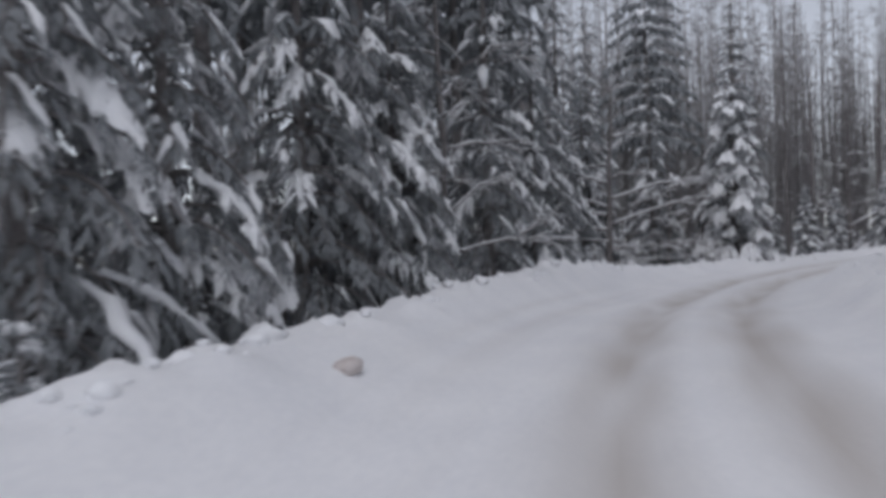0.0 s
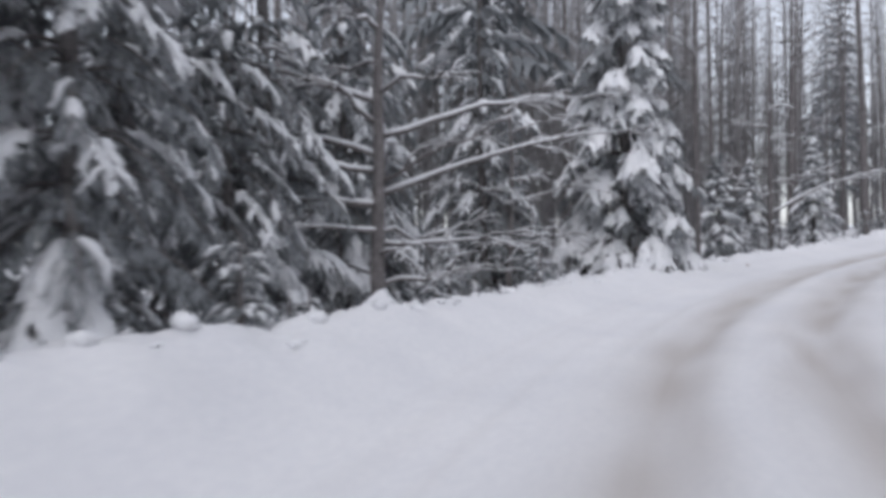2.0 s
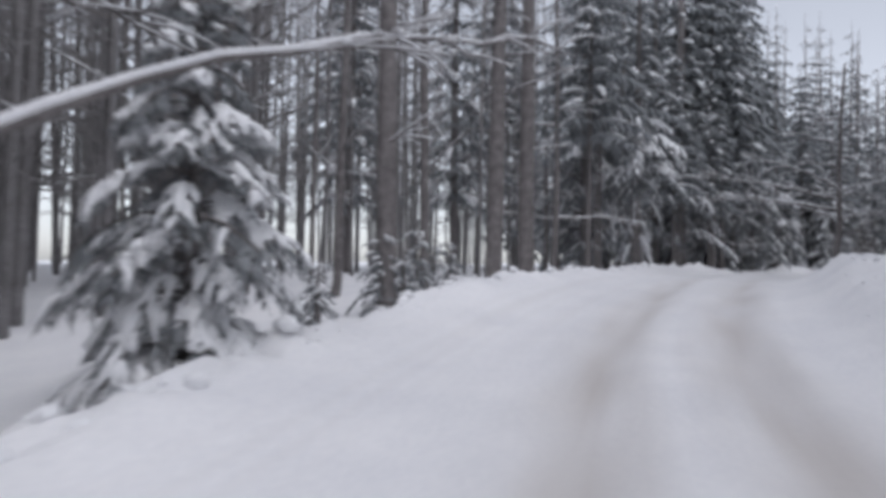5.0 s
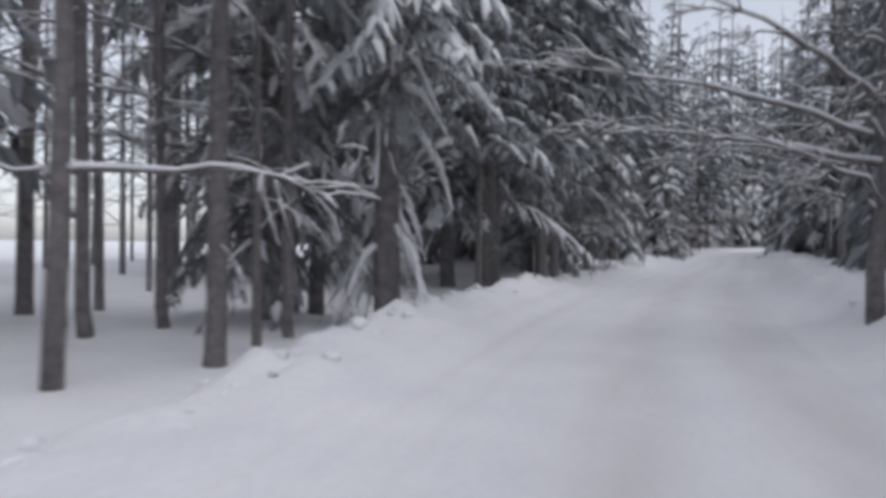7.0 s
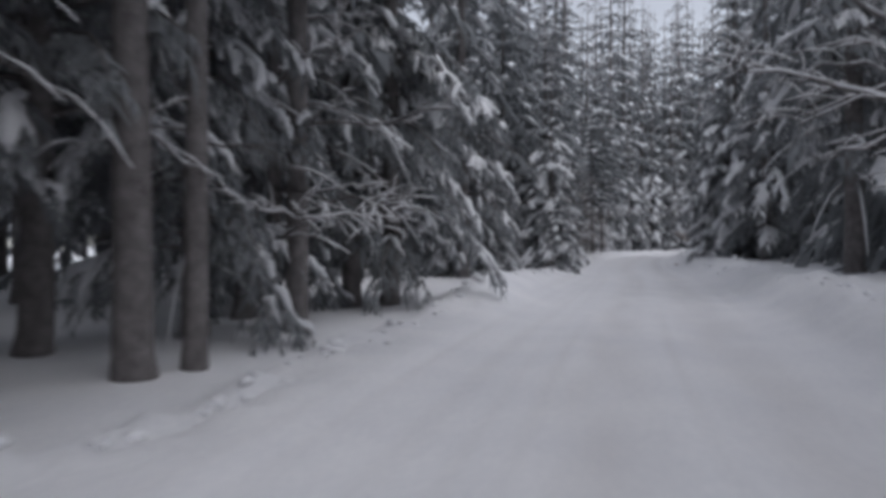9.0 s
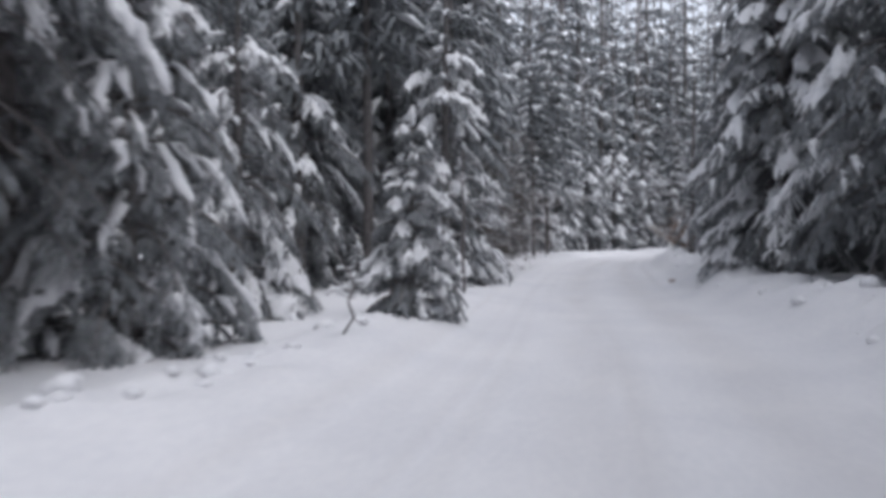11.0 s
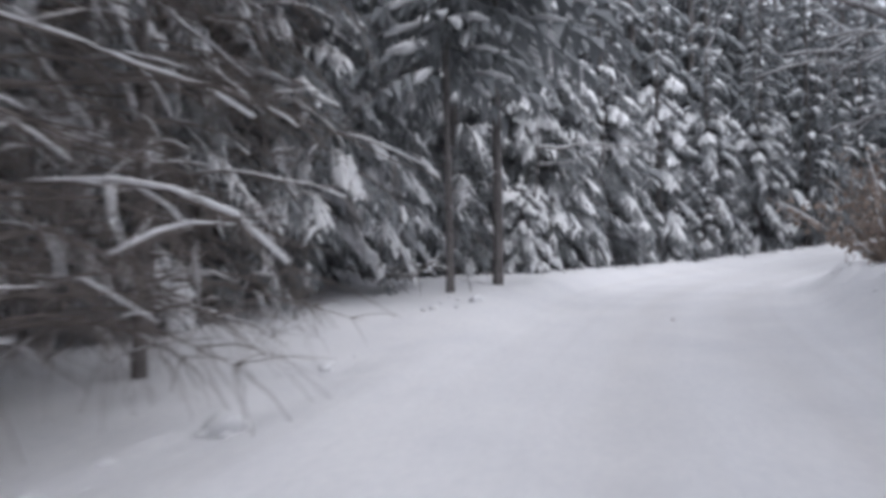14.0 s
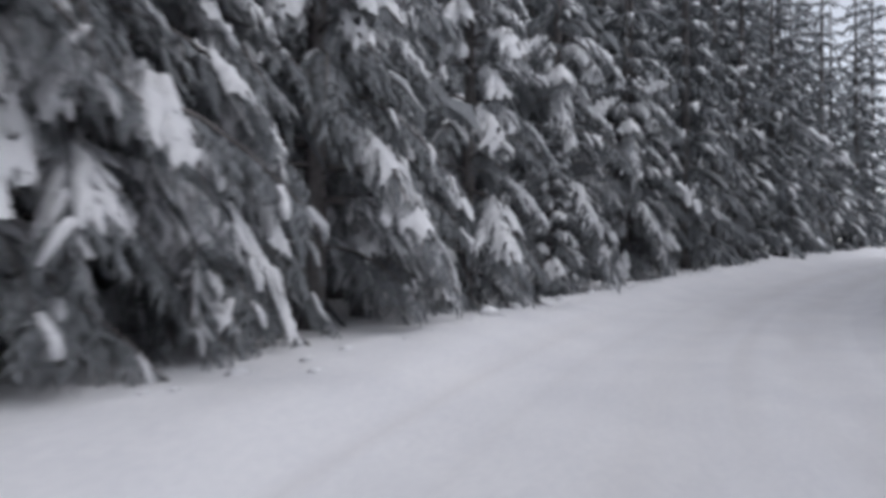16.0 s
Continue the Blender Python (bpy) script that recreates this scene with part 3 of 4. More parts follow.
def plant(name, meshes, x, y, label, category="tree", group="", turn=0.0, size=1.0, sink=0.04):
    """Stands a thing with its parts on the snow at x, y."""
    ob = new(name)
    for n, me, *inner in meshes:
        if len(me.polygons):
            piece = tagged(part(n, me, ob), kind="stuff" if n in JOINED else "")
            for sub, sub_me in inner[0] if inner else ():
                tagged(part(sub, sub_me, piece), kind="stuff" if sub in ("snow_pad", "snow_ridge", "foliage") else "")
    ob.matrix_basis = pose(x, y, ground_at(x, y)[0] - sink, 0, 0, turn) @ Matrix.Diagonal((size, size, size, 1))
    return tagged(ob, label, category, group)


# ---- the forest: kinds ----
YOUNG = [spruce(11 + i, h, r, 0.25, l, 0.6, 0.38, 6, 0.17, 0.085, split=True, pads=0.62) for i, (h, r, l) in enumerate(((2.7, 1.0, 0.8), (4.5, 1.3, 0.75), (3.4, 1.15, 0.7)))]
LADEN = [spruce(31 + i, h, r, f, 0.5, 0.8, 0.6, 5, 0.2, 0.095, 7.5, split=True, pads=0.55, plump=1.25) for i, (h, r, f) in enumerate(((16, 2.5, 1.1), (19, 2.7, 1.5), (14, 2.2, 0.7)))]
HEAVY = [spruce(45, 15, 2.25, 0.45, 0.5, 0.72, 0.5, 6, 0.2, 0.095, 9.0, split=True, pads=0.92, plump=1.5)]
PLASTERED = [spruce(47, 2.9, 1.35, 0.2, 1.0, 0.85, 0.26, 7, 0.16, 0.062, split=True), spruce(48, 4.7, 1.4, 0.25, 0.95, 0.8, 0.36, 6, 0.18, 0.075, split=True, pads=0.25)]
DARK = [spruce(51 + i, h, r, f, 0.32, 0.85, 0.58, 5, 0.26, 0.12, 6.0, 0, b, pads=0.2) for i, (h, r, f, b) in enumerate(((19, 2.4, 1.6, 0.3), (21, 2.6, 2.2, 0.5), (18, 2.2, 1.2, 0.2)))]
THICK = [spruce(61 + i, h, r, 0.35, 0.3, 1.0, 0.5, 6, 0.3, 0.10, 5.0, pads=0.2) for i, (h, r) in enumerate(((9, 1.9), (12, 2.2)))]
FARSP = [far_spruce(71, 18, 2.3, 1.2, 0.45), far_spruce(72, 21, 2.5, 2.6, 0.4), far_spruce(73, 20, 2.2, 3.4, 0.35)]
MID = [far_spruce(81, 19, 2.6, 0.7, 0.5, 0.7, 5, 0.16), far_spruce(82, 22, 2.8, 1.0, 0.42, 0.7, 5, 0.16)]
SHADE = [spruce(85 + i, 20, 3.0, f, 0.33, 0.62, 0.6, 6, 0.3, 0.13, 5.5, 0, 0.15) for i, f in enumerate((2.7, 3.0))]
MASTS = [mast(91 + i, h, g) for i, (h, g) in enumerate(((21, 0.17), (23, 0.2), (19, 0.13)))]
POLES = [pole(141 + i, h, g) for i, (h, g) in enumerate(((16, 0.15), (18, 0.17), (14, 0.10), (15, 0.07)))]
SEED = [far_spruce(151, 1.5, 0.55, 0.12, 0.6, 0.2, 5, 0.075), far_spruce(152, 1.1, 0.5, 0.1, 0.6, 0.18, 5, 0.07)]
BARE = [bare_tree(101, 9, 0.15, 3.0, 0.8, 12, arms=((3.0, 2.96, 5.2, 0.7), (2.4, 3.2, 4.2, 0.2), (3.4, 2.7, 4.8, 0.9), (2.6, -0.25, 4.6, 1.1), (1.6, -0.5, 2.6, 0.1), (3.8, -0.1, 4.0, 0.8), (4.4, 3.1, 4.5, 1.0), (1.9, 3.4, 3.0, 0.1))), bare_tree(102, 6.5, 0.09, 2.6, 1.2, 12), bare_tree(103, 10, 0.13, 4.2, 1.5, 18),
        bare_tree(104, 9, 0.11, 2.4, 2.6, 8, arms=((2.0, -0.3, 4.8, 1.7),)), bare_tree(105, 9, 0.14, 3.4, 1.6, 12, arms=((3.0, 2.6, 5.0, 0.9), (2.6, 2.3, 4.4, 0.6), (3.6, 3.0, 4.2, 0.9))),
        bare_tree(106, 15, 0.10, 2.2, 5.5, 10, arms=((2.2, -1.05, 2.6, 0.06), (2.2, 2.2, 1.2, 0.1))),
        bare_tree(107, 5.5, 0.035, 0.8, 4.2, 4, arms=((3.7, -1.25, 2.3, 0.12), (3.2, -1.35, 1.2, 0.05)))]

LABELS = {"plastered": "bushy young spruce with every twig plastered white", "heavy": "spruce plastered with thick rounded cushions of snow", "young": "young spruce covered in thick clumps of snow", "laden": "tall spruce with drooping boughs heavy with snow",
          "dark": "dark tall spruce with thinly snowed drooping boughs", "far": "distant snow-dusted spruce in the forest",
          "mast": "tall bare conifer trunk with dead snowy stubs", "bare": "leafless tree with long snow-covered branches",
          "hung": "spruce with dead hanging branches plastered with snow", "dead": "dead spruce with dry brown drooping twigs",
          "pole": "slender leafless trunk with thin snowy twigs", "seedling": "knee-high spruce seedling half buried in snow",
          "mid": "tall snow-dusted spruce at the edge of the track",
          "shade": "broad tall spruce shading the snow beneath it",
          "thick": "bushy spruce whose dark boughs hang onto the snow bank"}
KINDS = {"heavy": HEAVY, "plastered": PLASTERED, "young": YOUNG, "laden": LADEN, "dark": DARK, "far": FARSP, "mast": MASTS, "bare": BARE, "hung": [hung_spruce(111)], "dead": [dead_spruce(121)], "thick": THICK, "mid": MID, "shade": SHADE, "pole": POLES, "seedling": SEED}
NAMES = {"heavy": "spruce_tree", "plastered": "young_spruce", "young": "young_spruce", "laden": "spruce_tree", "dark": "spruce_tree", "far": "spruce_tree", "mast": "conifer_tree", "bare": "bare_tree", "hung": "spruce_tree", "dead": "dead_spruce", "thick": "spruce_tree", "mid": "spruce_tree", "shade": "spruce_tree", "pole": "bare_tree", "seedling": "spruce_seedling"}
FIRST, STANDING = {}, []


def stand(kind, which, x, y, turn=0.0, size=1.0):
    meshes = KINDS[kind]
    which %= len(meshes)
    STANDING.append((x, y))
    if (kind, which) not in FIRST:
        FIRST[kind, which] = plant(NAMES[kind], meshes[which], x, y, LABELS[kind], "tree", "forest trees", turn, size)
        return FIRST[kind, which]
    m = pose(x, y, ground_at(x, y)[0] - 0.04, 0, 0, turn)
    ob = copy_thing(FIRST[kind, which], m)
    ob.matrix_basis = m @ Matrix.Diagonal((size, size, size, 1))
    return ob


# Trees that stand by the track: kind, which, x, y, turn, size.
STAND_A = [
    ("thick", 1, -4.14, 7.40, 0, 1),
    ("thick", 0, -3.44, 9.20, 40, 1),
    ("thick", 1, -2.55, 12.50, 80, 1),
    ("dark", 2, -1.66, 14.90, 0, 0.95),
    ("thick", 0, -1.10, 15.20, 120, 0.95),
    ("bare", 2, 0.00, 17.73, 0, 0.9),
    ("thick", 0, -0.94, 16.49, 0, 1),
    ("thick", 0, 4.66, 31.10, 0, 1),
    ("thick", 1, 3.15, 26.81, 100, 1),
    ("thick", 1, 6.65, 35.50, 100, 1),
    ("thick", 0, 11.92, 40.49, 30, 1),
    ("thick", 1, 10.83, 38.04, 30, 1),
    ("bare", 0, 7.42, 32.40, 0, 1),
    ("dark", 2, 5.22, 32.54, 30, 0.9),
    ("laden", 1, 7.17, 36.36, 100, 0.8),
]
STAND_B = [
    ("dark", 0, 3.04, 30.60, 0, 0.9),
    ("dark", 1, 1.51, 26.91, 60, 0.9),
    ("dark", 2, 1.35, 21.05, 60, 0.9),
    ("mast", 0, 11.89, 42.51, 60, 1),
    ("heavy", 0, 15.05, 37.80, 0, 1.04),
    ("bare", 1, 11.35, 36.41, 90, 1),
    ("pole", 3, 19.68, 41.87, 0, 1.2),
    ("young", 1, 21.78, 44.20, 0, 1),
    ("plastered", 1, 25.50, 47.45, 130, 0.95),
    ("bare", 3, 25.76, 46.46, 0, 1),
    ("plastered", 1, 28.83, 47.65, 40, 1.12),
    ("young", 2, 18.82, 41.73, 40, 0.8),
    ("pole", 0, 34.40, 50.90, 0, 1.25),
    ("pole", 2, 36.16, 51.75, 0, 1),
    ("pole", 1, 40.00, 53.15, 0, 1.3),
]
STAND_C = [
    ("pole", 0, 42.30, 53.85, 90, 1.5),
    ("pole", 1, 24.60, 53.51, 90, 1),
    ("pole", 2, 25.96, 51.39, 90, 1.2),
    ("pole", 0, 20.70, 48.91, 0, 1),
    ("pole", 1, 32.45, 54.25, 0, 1),
    ("dark", 0, 52.30, 58.47, 0, 1),
    ("dark", 1, 61.64, 60.14, 0, 1),
    ("dark", 2, 69.49, 60.63, 0, 1),
    ("bare", 2, 70.49, 60.15, 0, 0.9),
    ("bare", 5, 46.64, 56.10, 0, 1),
    ("pole", 2, 49.25, 59.40, 50, 1.1),
    ("mast", 0, 48.61, 55.85, 0, 0.72),
    ("pole", 3, 50.90, 56.80, 0, 1.1),
    ("pole", 2, 49.53, 56.10, 70, 0.6),
    ("pole", 2, 50.45, 59.09, 0, 0.9),
]
STAND_D = [
    ("pole", 1, 50.45, 63.06, 0, 0.9),
    ("pole", 2, 49.63, 60.50, 0, 0.6),
    ("hung", 0, 52.68, 56.17, 0, 1),
    ("mast", 1, 65.20, 64.60, 0, 1),
    ("shade", 0, 74.77, 61.07, 0, 1),
    ("dark", 2, 74.49, 62.94, 0, 1.1),
    ("dark", 2, 96.10, 52.08, 30, 1.1),
    ("bare", 4, 54.40, 48.96, -20, 0.85),
    ("bare", 4, 54.00, 58.80, 0, 1.1),
    ("bare", 4, 118.79, 55.75, 0, 1),
    ("mast", 2, 61.93, 57.25, 0, 0.55),
    ("mast", 2, 59.25, 57.82, 60, 0.6),
    ("mast", 0, 64.63, 60.05, 0, 1.1),
    ("mast", 1, 66.85, 59.24, 0, 1),
]
STAND_E = [
    ("mast", 2, 67.49, 59.01, 0, 1),
    ("mast", 0, 70.50, 59.64, 30, 1),
    ("dark", 0, 74.95, 60.19, 0, 1),
    ("dark", 1, 84.21, 62.00, 0, 1),
    ("dark", 1, 81.78, 50.66, 0, 1.1),
    ("bare", 4, 74.76, 49.96, 0, 1),
    ("dark", 0, 104.55, 53.29, 0, 1.1),
    ("thick", 1, 85.95, 62.94, 0, 0.9),
    ("thick", 0, 86.69, 62.02, 70, 0.9),
    ("thick", 0, 90.33, 63.09, 170, 0.9),
    ("laden", 2, 93.17, 65.32, 0, 0.75),
    ("dark", 1, 100.60, 67.70, 0, 1),
    ("dark", 0, 92.32, 65.65, 10, 1),
    ("young", 2, 90.90, 60.18, 0, 0.96),
    ("young", 0, 97.30, 64.10, 90, 0.52),
]
STAND_F = [
    ("laden", 2, 101.05, 62.99, 200, 0.95),
    ("laden", 1, 119.80, 66.90, 0, 0.9),
    ("laden", 0, 134.40, 65.46, 0, 1),
    ("laden", 1, 100.75, 53.53, 0, 1),
    ("laden", 0, 100.15, 53.73, 90, 1),
    ("laden", 2, 121.43, 54.60, 90, 1),
    ("dark", 1, 108.26, 67.77, 0, 1),
    ("dark", 0, 104.03, 68.34, 0, 1),
    ("dark", 2, 101.54, 68.61, 0, 1),
    ("mast", 1, 102.54, 66.17, 0, 0.9),
    ("mast", 2, 116.05, 66.95, 0, 0.9),
    ("thick", 0, 104.24, 63.68, 0, 0.75),
    ("dark", 0, 112.55, 69.72, 0, 1),
    ("dark", 0, 115.43, 69.44, 0, 1),
    ("mast", 1, 109.03, 64.56, 0, 0.7),
]
STAND_G = [
    ("dead", 0, 110.19, 64.61, 0, 1.1),
    ("dead", 0, 111.79, 64.61, 120, 0.95),
    ("dark", 2, 109.68, 65.94, 0, 1),
    ("laden", 0, 117.60, 67.90, 60, 0.9),
    ("mast", 2, 122.92, 63.87, 0, 0.8),
    ("mast", 2, 121.10, 64.29, 90, 0.6),
    ("laden", 0, 130.97, 64.97, 0, 0.9),
    ("laden", 1, 135.67, 63.48, 40, 0.85),
    ("laden", 2, 140.67, 61.71, 80, 1),
    ("laden", 0, 146.29, 59.64, 0, 1),
    ("laden", 2, 127.66, 66.41, 10, 1),
    ("laden", 1, 125.03, 68.02, 10, 0.95),
    ("laden", 0, 122.05, 68.12, 100, 0.9),
    ("laden", 2, 120.47, 68.15, 100, 1),
    ("laden", 1, 153.00, 56.82, 160, 1),
]
STAND_H = [
    ("laden", 0, 133.51, 64.38, 0, 0.8),
    ("plastered", 0, 128.20, 64.60, 0, 0.92),
    ("laden", 1, 137.72, 63.21, 200, 0.75),
    ("young", 1, 144.73, 59.97, 0, 1),
    ("laden", 0, 151.89, 57.10, 0, 0.9),
    ("dark", 2, 160.68, 51.98, 0, 1),
    ("dark", 1, 173.70, 42.52, 0, 1),
    ("laden", 1, 131.74, 64.76, 0, 0.9),
    ("mid", 0, 177.00, 40.60, 0, 1),
    ("mid", 1, 177.76, 38.72, 0, 1),
    ("mid", 1, 179.31, 37.00, 0, 1),
    ("shade", 0, 65.88, 62.67, 0, 1),
    ("shade", 1, 67.50, 61.47, 0, 1),
]
STAND_I = [
    ("shade", 0, 71.81, 61.61, 90, 1),
    ("shade", 1, 71.62, 67.00, 90, 1),
    ("shade", 0, 61.34, 63.04, 90, 1),
    ("shade", 1, 110.23, 67.31, 0, 1),
    ("shade", 0, 112.07, 68.09, 0, 1),
    ("shade", 1, 108.91, 67.96, 70, 1),
    ("shade", 0, 117.15, 71.62, 0, 1),
    ("shade", 1, 120.40, 71.51, 0, 1),
    ("dead", 0, 114.18, 65.35, 300, 0.8),
    ("bare", 6, 129.50, 64.50, 0, 1),
    ("shade", 0, 107.50, 64.91, 0, 1),
    ("shade", 1, 113.83, 67.68, 50, 1),
    ("shade", 0, 118.55, 67.93, 50, 1),
    ("shade", 1, 101.60, 68.80, 50, 1),
]
for row in STAND_A + STAND_B + STAND_C + STAND_D + STAND_E + STAND_F + STAND_G + STAND_H + STAND_I:
    stand(*row)


def free(x, y, room):
    return all((x - a) ** 2 + (y - b) ** 2 > room * room for a, b in STANDING)


# Rows at the edge of the track: the whole inner side, and the outer side where it was left open.
rng = random.Random(5)
for s in np.arange(30, 232, 3.5):
    i = int(np.argmin(np.abs(DIST - s)))
    x, y = LINE[i, :2] + RIGHT[i] * (rng.uniform(7.0, 7.8) if 114 < s < 130 or s > 196 else rng.uniform(8.4, 9.6))
    if free(x, y, 3.0):
        stand("mid", rng.randrange(2), x, y, rng.uniform(0, 360), rng.uniform(1.0, 1.3))
    x, y = LINE[i, :2] - RIGHT[i] * rng.uniform(5.0, 6.0)
    if free(x, y, 2.4) and (s > 186 or 112 < s < 134 or 84 < s < 96):
        kind = "mid" if s > 186 else rng.choice(("dark", "shade", "mast") if s > 124 else ("shade", "mast")) if s > 100 else rng.choice(("mast", "pole", "pole"))
        stand(kind, rng.randrange(3), x, y, rng.uniform(0, 360), rng.uniform(0.85, 1.05))

# Tall trees close the view where the track bends away.
for s in np.arange(184, 234, 2.9):
    i = int(np.argmin(np.abs(DIST - s)))
    for u in (-8.6, -11.5, -14.5, -18.5):
        x, y = LINE[i, :2] + RIGHT[i] * (u + rng.uniform(-0.8, 0.8))
        if free(x, y, 1.9):
            stand("far", rng.randrange(3), x, y, rng.uniform(0, 360), rng.uniform(1.4, 1.7) if u > -14 else rng.uniform(1.5, 1.8))
for s in np.arange(132, 166, 3.2):
    i = int(np.argmin(np.abs(DIST - s)))
    for u in (-12.5, -16.5):
        x, y = LINE[i, :2] + RIGHT[i] * (u + rng.uniform(-1, 1))
        if free(x, y, 2.0):
            stand("far", rng.randrange(3), x, y, rng.uniform(0, 360), rng.uniform(1.35, 1.7))

# The forest behind them, thinner where the bright clearing shines through.
count = 0
for tries in range(20000):
    i = rng.randrange(40, len(LINE) - 10)
    u = rng.choice((-1, -1, 1)) * rng.uniform(6.6, 22)
    x, y = LINE[i, :2] + RIGHT[i] * u
    if u > 15 or count >= 100 or (u > 0 and not (96 < DIST[i] < 160 or DIST[i] > 205)):
        continue
    near = ground_at(x, y)[1]
    if abs(near) < 6.6 or not free(x, y, 2.2):
        continue
    open_wood = 60 < DIST[i] < 122 and u < 0
    if open_wood and rng.random() < (0.45 if DIST[i] < 92 else 0.75 if DIST[i] < 112 else 0.4):
        continue
    count += 1
    kind = "pole" if open_wood and DIST[i] < 96 else rng.choice(("far", "far", "far", "mast"))
    which = rng.randrange(4) if kind == "pole" else rng.choice((0, 0, 1)) if DIST[i] < 60 else rng.choice((1, 2)) if open_wood else rng.choice((0, 1, 2))
    stand(kind, which, x, y, rng.uniform(0, 360), rng.uniform(0.85, 1.15))


# Undergrowth just behind the left bank.
for k in range(70):
    s = rng.uniform(28, 94)
    i = int(np.argmin(np.abs(DIST - s)))
    x, y = LINE[i, :2] - RIGHT[i] * rng.uniform(4.1, 5.6)
    stand("seedling", rng.randrange(2), x, y, rng.uniform(0, 360), rng.uniform(0.7, 1.3))


def far_woods():
    """Thin bare trunks with fine twigs behind the roadside trees, thickest on the outer side of the first bend."""
    r = np.random.default_rng(8)
    m = Mesher()
    done = 0
    while done < 740:
        thick = done >= 440
        if thick:
            x, y = r.uniform(6, 66), r.uniform(44, 80)
        else:
            i = int(r.integers(40, len(LINE) - 10)) if done % 2 else int(r.integers(230, 430))
            x, y = LINE[i, :2] + RIGHT[i] * float(r.choice((-1, -1, -1, 1)) * r.uniform(11, 50))
        z, near, _ = ground_at(x, y)
        if near < -27 or ((abs(near) < 9 or near > 27) if not thick else near > -9) or (thick and x > 44 and y < 76 and r.random() < 0.75):
            continue
        done += 1
        h, g = r.uniform(11, 20) + 4 * thick, r.uniform(0.05, 0.12)
        lean = r.normal(0, 0.02, 2)
        p = np.array([(x + lean[0] * a, y + lean[1] * a, z - 0.1 + a) for a in (0, h * 0.4, h)])
        tube(m, p, (g, g * 0.75, g * 0.2), 4)
        for k in range(60 if thick else 26):
            a = h * r.uniform(0.12, 1.0)
            az, ln = r.uniform(0, 6.3), r.uniform(0.8, 3.0) * (1.25 - a / h)
            q = np.array((x + lean[0] * a, y + lean[1] * a, z + a))
            e = q + np.array((math.cos(az) * ln, math.sin(az) * ln, ln * r.uniform(-0.1, 0.9)))
            tube(m, [q, e], (0.026, 0.012), 3)
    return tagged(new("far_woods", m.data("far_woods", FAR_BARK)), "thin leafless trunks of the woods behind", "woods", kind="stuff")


far_woods()


# ---- single things by the track ----
def lump(m, centre, size, r, flat=0.7, n=7):
    """A lumpy rounded clod."""
    rings = [(0.35, 0.95), (0.85, 0.6), (1.0, 0.1), (0.8, -0.45)]
    v = []
    for rad, z in rings:
        for j in range(n):
            a = 2 * math.pi * j / n
            k = size * rad * r.uniform(0.75, 1.25)
            v.append((centre[0] + k * math.cos(a), centre[1] + k * math.sin(a), centre[2] + size * flat * z * r.uniform(0.8, 1.2)))
    m.add(v, tube_faces(4, n))


def clods():
    """Loose ploughed clods of snow along both banks."""
    r = np.random.default_rng(3)
    m = Mesher()
    for k in range(1300):
        i = int(r.integers(110, len(LINE) - 120))
        u = r.normal(-3.2, 0.16) if r.random() < 0.7 else r.normal(3.75, 0.3)
        if u < 0 and np.interp(DIST[i], *zip(*CREST)) < r.random():
            continue
        x, y = LINE[i, :2] + RIGHT[i] * u
        size = abs(r.normal(0.0, 0.05)) + 0.02
        lump(m, (x, y, LINE[i, 2] + across(u, DIST[i]) + size * 0.05), size, r, 0.75, 6)
    return tagged(new("snow_clods", m.data("snow_clods", SNOW)), "loose ploughed clods of snow along the banks", "snow", kind="stuff")


clods()
DIRTY = material("dirty_brown_snow", (0.47, 0.41, 0.39), (0.68, 0.63, 0.61), 9.0, 0.8, 0.6, 30)


def dirty_clod(x, y, size, seed):
    m = Mesher()
    lump(m, (0, 0, size * 0.2), size, np.random.default_rng(seed), 0.6, 9)
    ob = new("snow_clod", m.data("snow_clod", DIRTY))
    ob.location = (x, y, ground_at(x, y)[0])
    return tagged(ob, "brown dirty clod of snow lying on the bank", "snow", "dirty clods")


def stump(x, y, height, girth, label, seed=1):
    """A broken trunk with ragged top and a cushion of snow."""
    r = np.random.default_rng(seed)
    wood, snow = Mesher(), Mesher()
    z = np.array((-0.2, 0, 0.2, height * 0.6, height))
    tube(wood, np.stack([0.02 * z, -0.03 * z, z], 1), girth * np.array((1.35, 1.2, 1.05, 1.0, 0.92)), 12)
    for j in range(7):
        a = j * 0.9
        q = np.array((math.cos(a), math.sin(a), 0)) * girth * 0.6
        tube(wood, [q + (0, 0, height - 0.1), q * 1.1 + (0, 0, height + r.uniform(0.02, 0.1))], [girth * 0.3, girth * 0.06], 4)
    ob = new("tree_stump")
    part("stump_body", wood.data("stump_body", BARK), ob)
    lump(snow, (0.02 * height, -0.03 * height, height + 0.1), girth * 1.15, r, 0.75, 9)
    part("snow_cap", snow.data("snow_cap", SNOW), ob, "rounded cushion of fresh snow")
    ob.location = (x, y, ground_at(x, y)[0])
    return tagged(ob, label, "stump")


def sapling(x, y, height, girth, seed, lean, reach=0.4, count=4):
    meshes = bare_tree(seed, height, girth, reach, height * 0.4, count, 0.8, lean)
    return plant("sapling", meshes, x, y, "thin leafless sapling standing in deep snow", "sapling", "saplings")


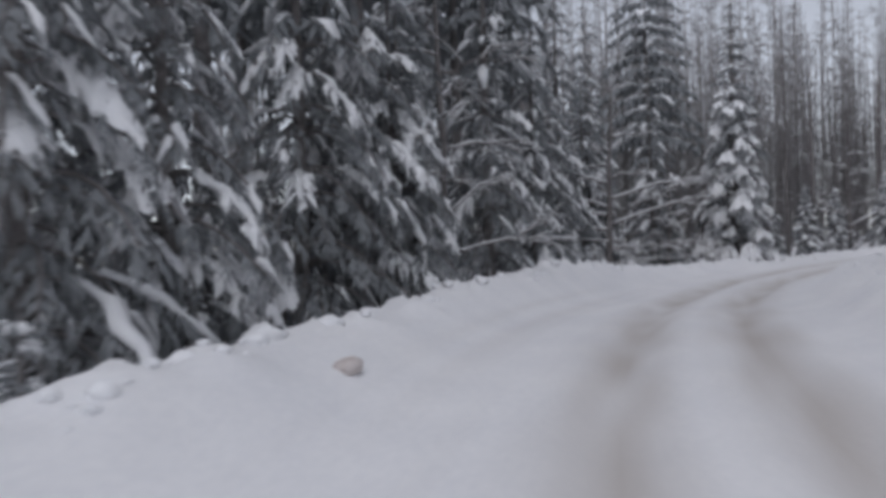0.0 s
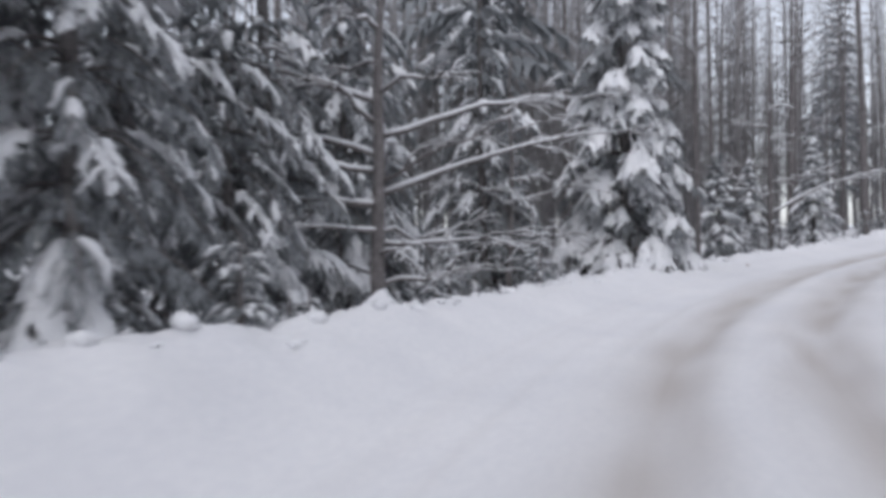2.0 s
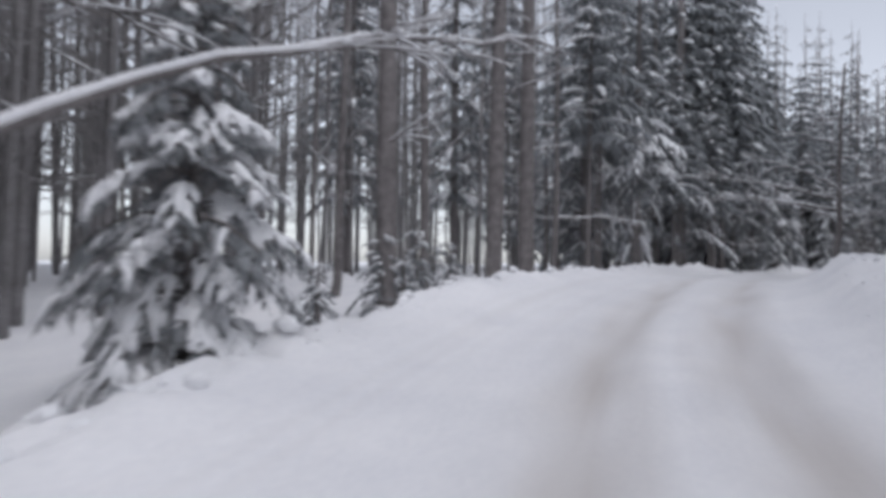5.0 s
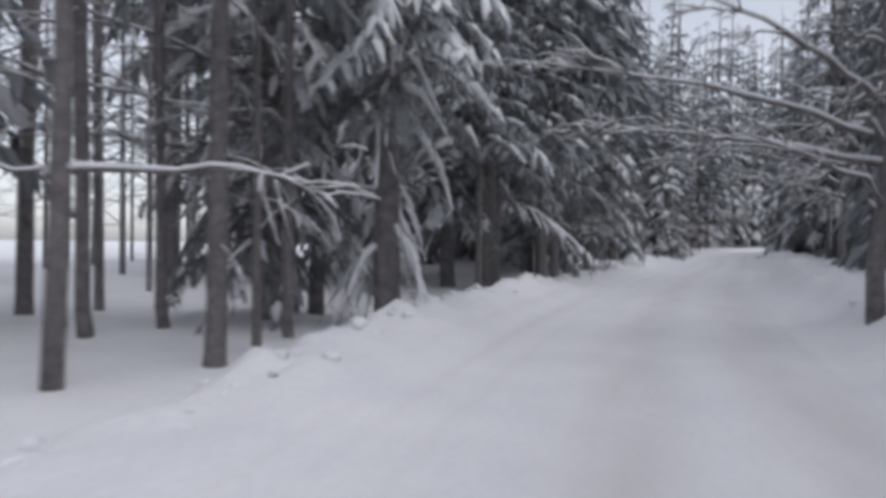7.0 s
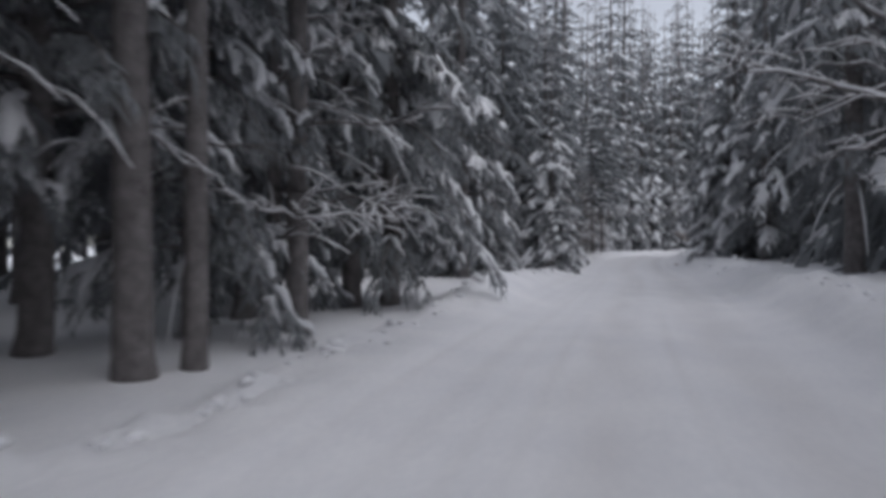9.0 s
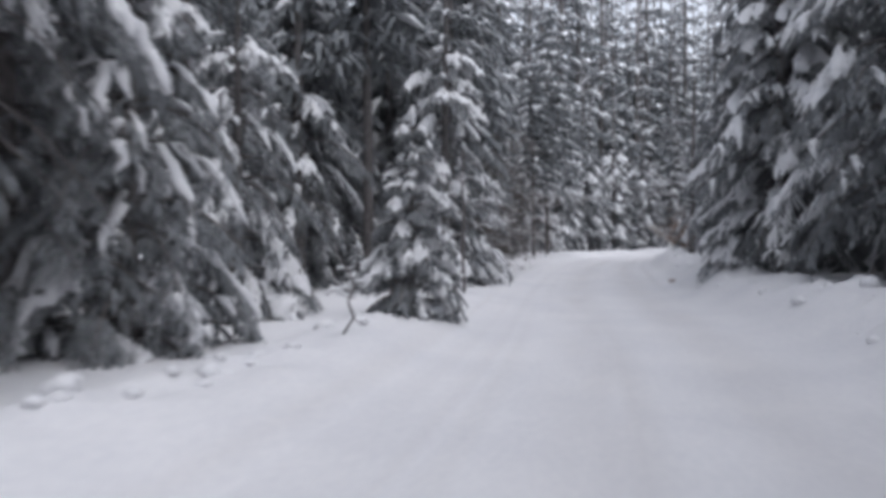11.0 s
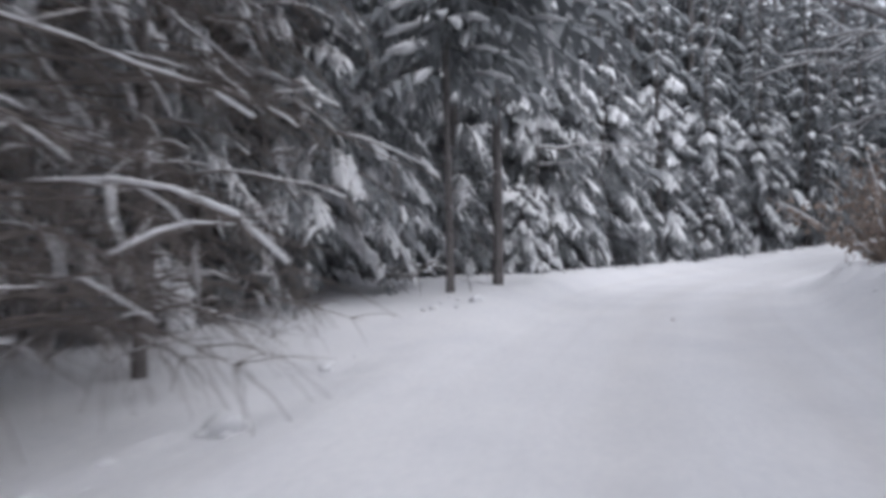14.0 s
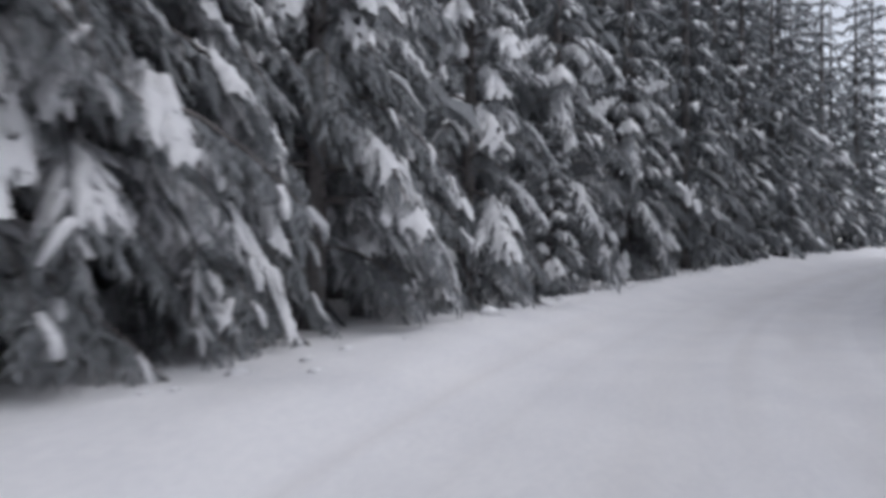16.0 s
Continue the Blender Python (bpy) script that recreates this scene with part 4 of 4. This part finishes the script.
def brush_pile(x, y, wide, seed):
    """A low heap of cut branches under snow."""
    r = np.random.default_rng(seed)
    wood, snow = Mesher(), Mesher()
    for k in range(46):
        a = r.uniform(-0.5, 0.5) + (math.pi if r.random() < 0.5 else 0)
        base = np.array((r.normal(0, wide * 0.3), r.normal(0, wide * 0.22), r.uniform(0.02, 0.45)))
        bare_branch(wood, snow, base, (math.cos(a), math.sin(a), r.uniform(-0.1, 0.25)), r.uniform(0.5, 1.3), r.uniform(0.012, 0.03), r, 1 if k % 3 == 0 else 0, 0.75, 0.08)
    ob = new("brush_pile")
    tagged(part("branchwork", wood.data("branchwork", DRY_TWIG), ob), kind="stuff")
    tagged(part("snow_load", snow.data("snow_load", SNOW), ob), kind="stuff")
    ob.matrix_basis = pose(x, y, ground_at(x, y)[0], 0, 0, 20)
    return tagged(ob, "low heap of cut branches half buried in snow", "brush pile")


def leafy_bush(x, y, wide, tall, seed):
    """A dense bush that kept its rusty dry leaves."""
    r = np.random.default_rng(seed)
    wood, leaves, snow = Mesher(), Mesher(), Mesher()
    for k in range(40):
        az, tilt = r.uniform(0, 6.3), r.uniform(0.1, 1.0)
        way = np.array((math.cos(az) * tilt, math.sin(az) * tilt, 1.0))
        ln = tall * r.uniform(0.6, 1.05) / math.sqrt(1 + tilt * tilt) * 1.25
        t = np.linspace(0, 1, 6)
        p = np.outer(t * ln, way / np.linalg.norm(way)) * (wide / tall * 0.6 + 0.4, wide / tall * 0.6 + 0.4, 1)
        p += np.cumsum(r.normal(0, 0.03, (6, 3)), axis=0)
        tube(wood, p, 0.014 * (1.15 - t), 4)
        for j in range(55):
            q = p[r.integers(1, 6)] + r.normal(0, 0.13, 3)
            a, b = r.normal(0, 0.04, 3), r.normal(0, 0.03, 3)
            leaves.add([q - a, q + b, q + a, q - b], [(0, 1, 2, 3)])
        if k % 3 == 0:
            tube(snow, p[3:], np.array((0.02, 0.03, 0.015)), 4, lift=0.8)
    ob = new("leafy_bush")
    tagged(part("branchwork", wood.data("branchwork", DRY_TWIG), ob), kind="stuff")
    tagged(part("foliage", leaves.data("foliage", DRY_LEAF, False), ob, "rusty brown dry leaves"), kind="stuff")
    tagged(part("snow_load", snow.data("snow_load", SNOW), ob), kind="stuff")
    ob.location = (x, y, ground_at(x, y)[0] - 0.05)
    return tagged(ob, "dense bush with rusty dry leaves on the snow bank", "bush")


def arched_spruce(x, y, turn, seed):
    """A spruce with one low bough bent in an arch by the snow on it."""
    r = np.random.default_rng(seed)
    limbs, needles, snow = Mesher(), Mesher(), Mesher()
    trunk = Mesher()
    z = np.linspace(-0.2, 16.0, 7)
    tube(trunk, np.stack([0.01 * z, 0 * z, z], 1), 0.24 * np.linspace(1.2, 0.6, 7), 12)
    bough(limbs, needles, snow, np.array((0.0, 0, 2.75)), 0.0, 2.9, -0.08, 0.50, r, 0.6, 0.17, 0.075)
    bough(limbs, needles, snow, np.array((0.0, 0, 2.9)), 2.2, 2.2, 0.3, 0.8, r, 0.8, 0.22, 0.10)
    bough(limbs, needles, snow, np.array((0.0, 0, 3.6)), 0.7, 2.4, 0.3, 0.8, r, 0.6, 0.22, 0.10)
    bough(limbs, needles, snow, np.array((0.0, 0, 4.3)), -0.6, 2.4, 0.3, 0.7, r, 0.6, 0.22, 0.10)
    for k in range(40):
        coarse_bough(limbs, needles, snow, np.array((0, 0, 5 + 0.28 * k)), 2.4 * k, 2.4 * (1 - k / 50), 0.2, 0.6, r, 0.4, 0.18)
    bare_branch(limbs, snow, (0, 0, 1.9), (1, 0.2, 0.5), 1.6, 0.02, r, 1, 0.9)
    bare_branch(limbs, snow, (0, 0, 1.2), (1, -0.3, 0.1), 0.7, 0.015, r, 0, 0.9)
    meshes = [("trunk", trunk.data("trunk", BARK)), ("limb", limbs.data("limb", BARK)), ("crown", needles.data("crown", NEEDLE, False)), ("snow_load", snow.data("snow_load", SNOW))]
    return plant("spruce_tree", meshes, x, y, "tall spruce with one long bough arched over by snow", "tree", "forest trees", turn)


def snow_mound(x, y, size, seed):
    m, r = Mesher(), np.random.default_rng(seed)
    lump(m, (0, 0, 0.1 * size), size, r, 0.8, 10)
    for k in range(5):
        a = 1.3 * k
        lump(m, (math.cos(a) * size * 0.8, math.sin(a) * size * 0.8, 0), size * r.uniform(0.35, 0.6), r, 0.7, 8)
    ob = new("snow_mound", m.data("snow_mound", SNOW))
    ob.location = (x, y, ground_at(x, y)[0])
    return tagged(ob, "rounded heap of ploughed snow on the bank", "snow", "snow mounds")


snow_mound(-1.85, 7.30, 0.24, 11)
snow_mound(7.35, 30.60, 0.22, 12)
snow_mound(10.10, 33.40, 0.2, 13)
snow_mound(112.60, 63.10, 0.18, 14)
dirty_clod(-0.93, 6.70, 0.16, 1)
dirty_clod(19.47, 38.59, 0.06, 2)
dirty_clod(103.07, 56.43, 0.12, 5)
dirty_clod(120.60, 60.25, 0.03, 6)
stump(92.62, 61.10, 0.95, 0.16, "broken trunk stump with a rounded snow cap")
sapling(120.85, 64.00, 0.55, 0.016, 204, (0.35, -0.2), 0.35, 3)
sapling(93.33, 60.42, 0.85, 0.012, 201, (0.06, 0.02), 0.2, 2)
sapling(96.12, 60.99, 3.4, 0.045, 202, (0.05, 0.0), 0.9, 7)
sapling(87.63, 59.86, 1.1, 0.02, 203, (-0.1, 0.05), 0.3, 4)
brush_pile(121.69, 65.70, 1.7, 5)
leafy_bush(125.80, 56.00, 4.4, 2.0, 6)
arched_spruce(60.85, 58.46, -78, 7)
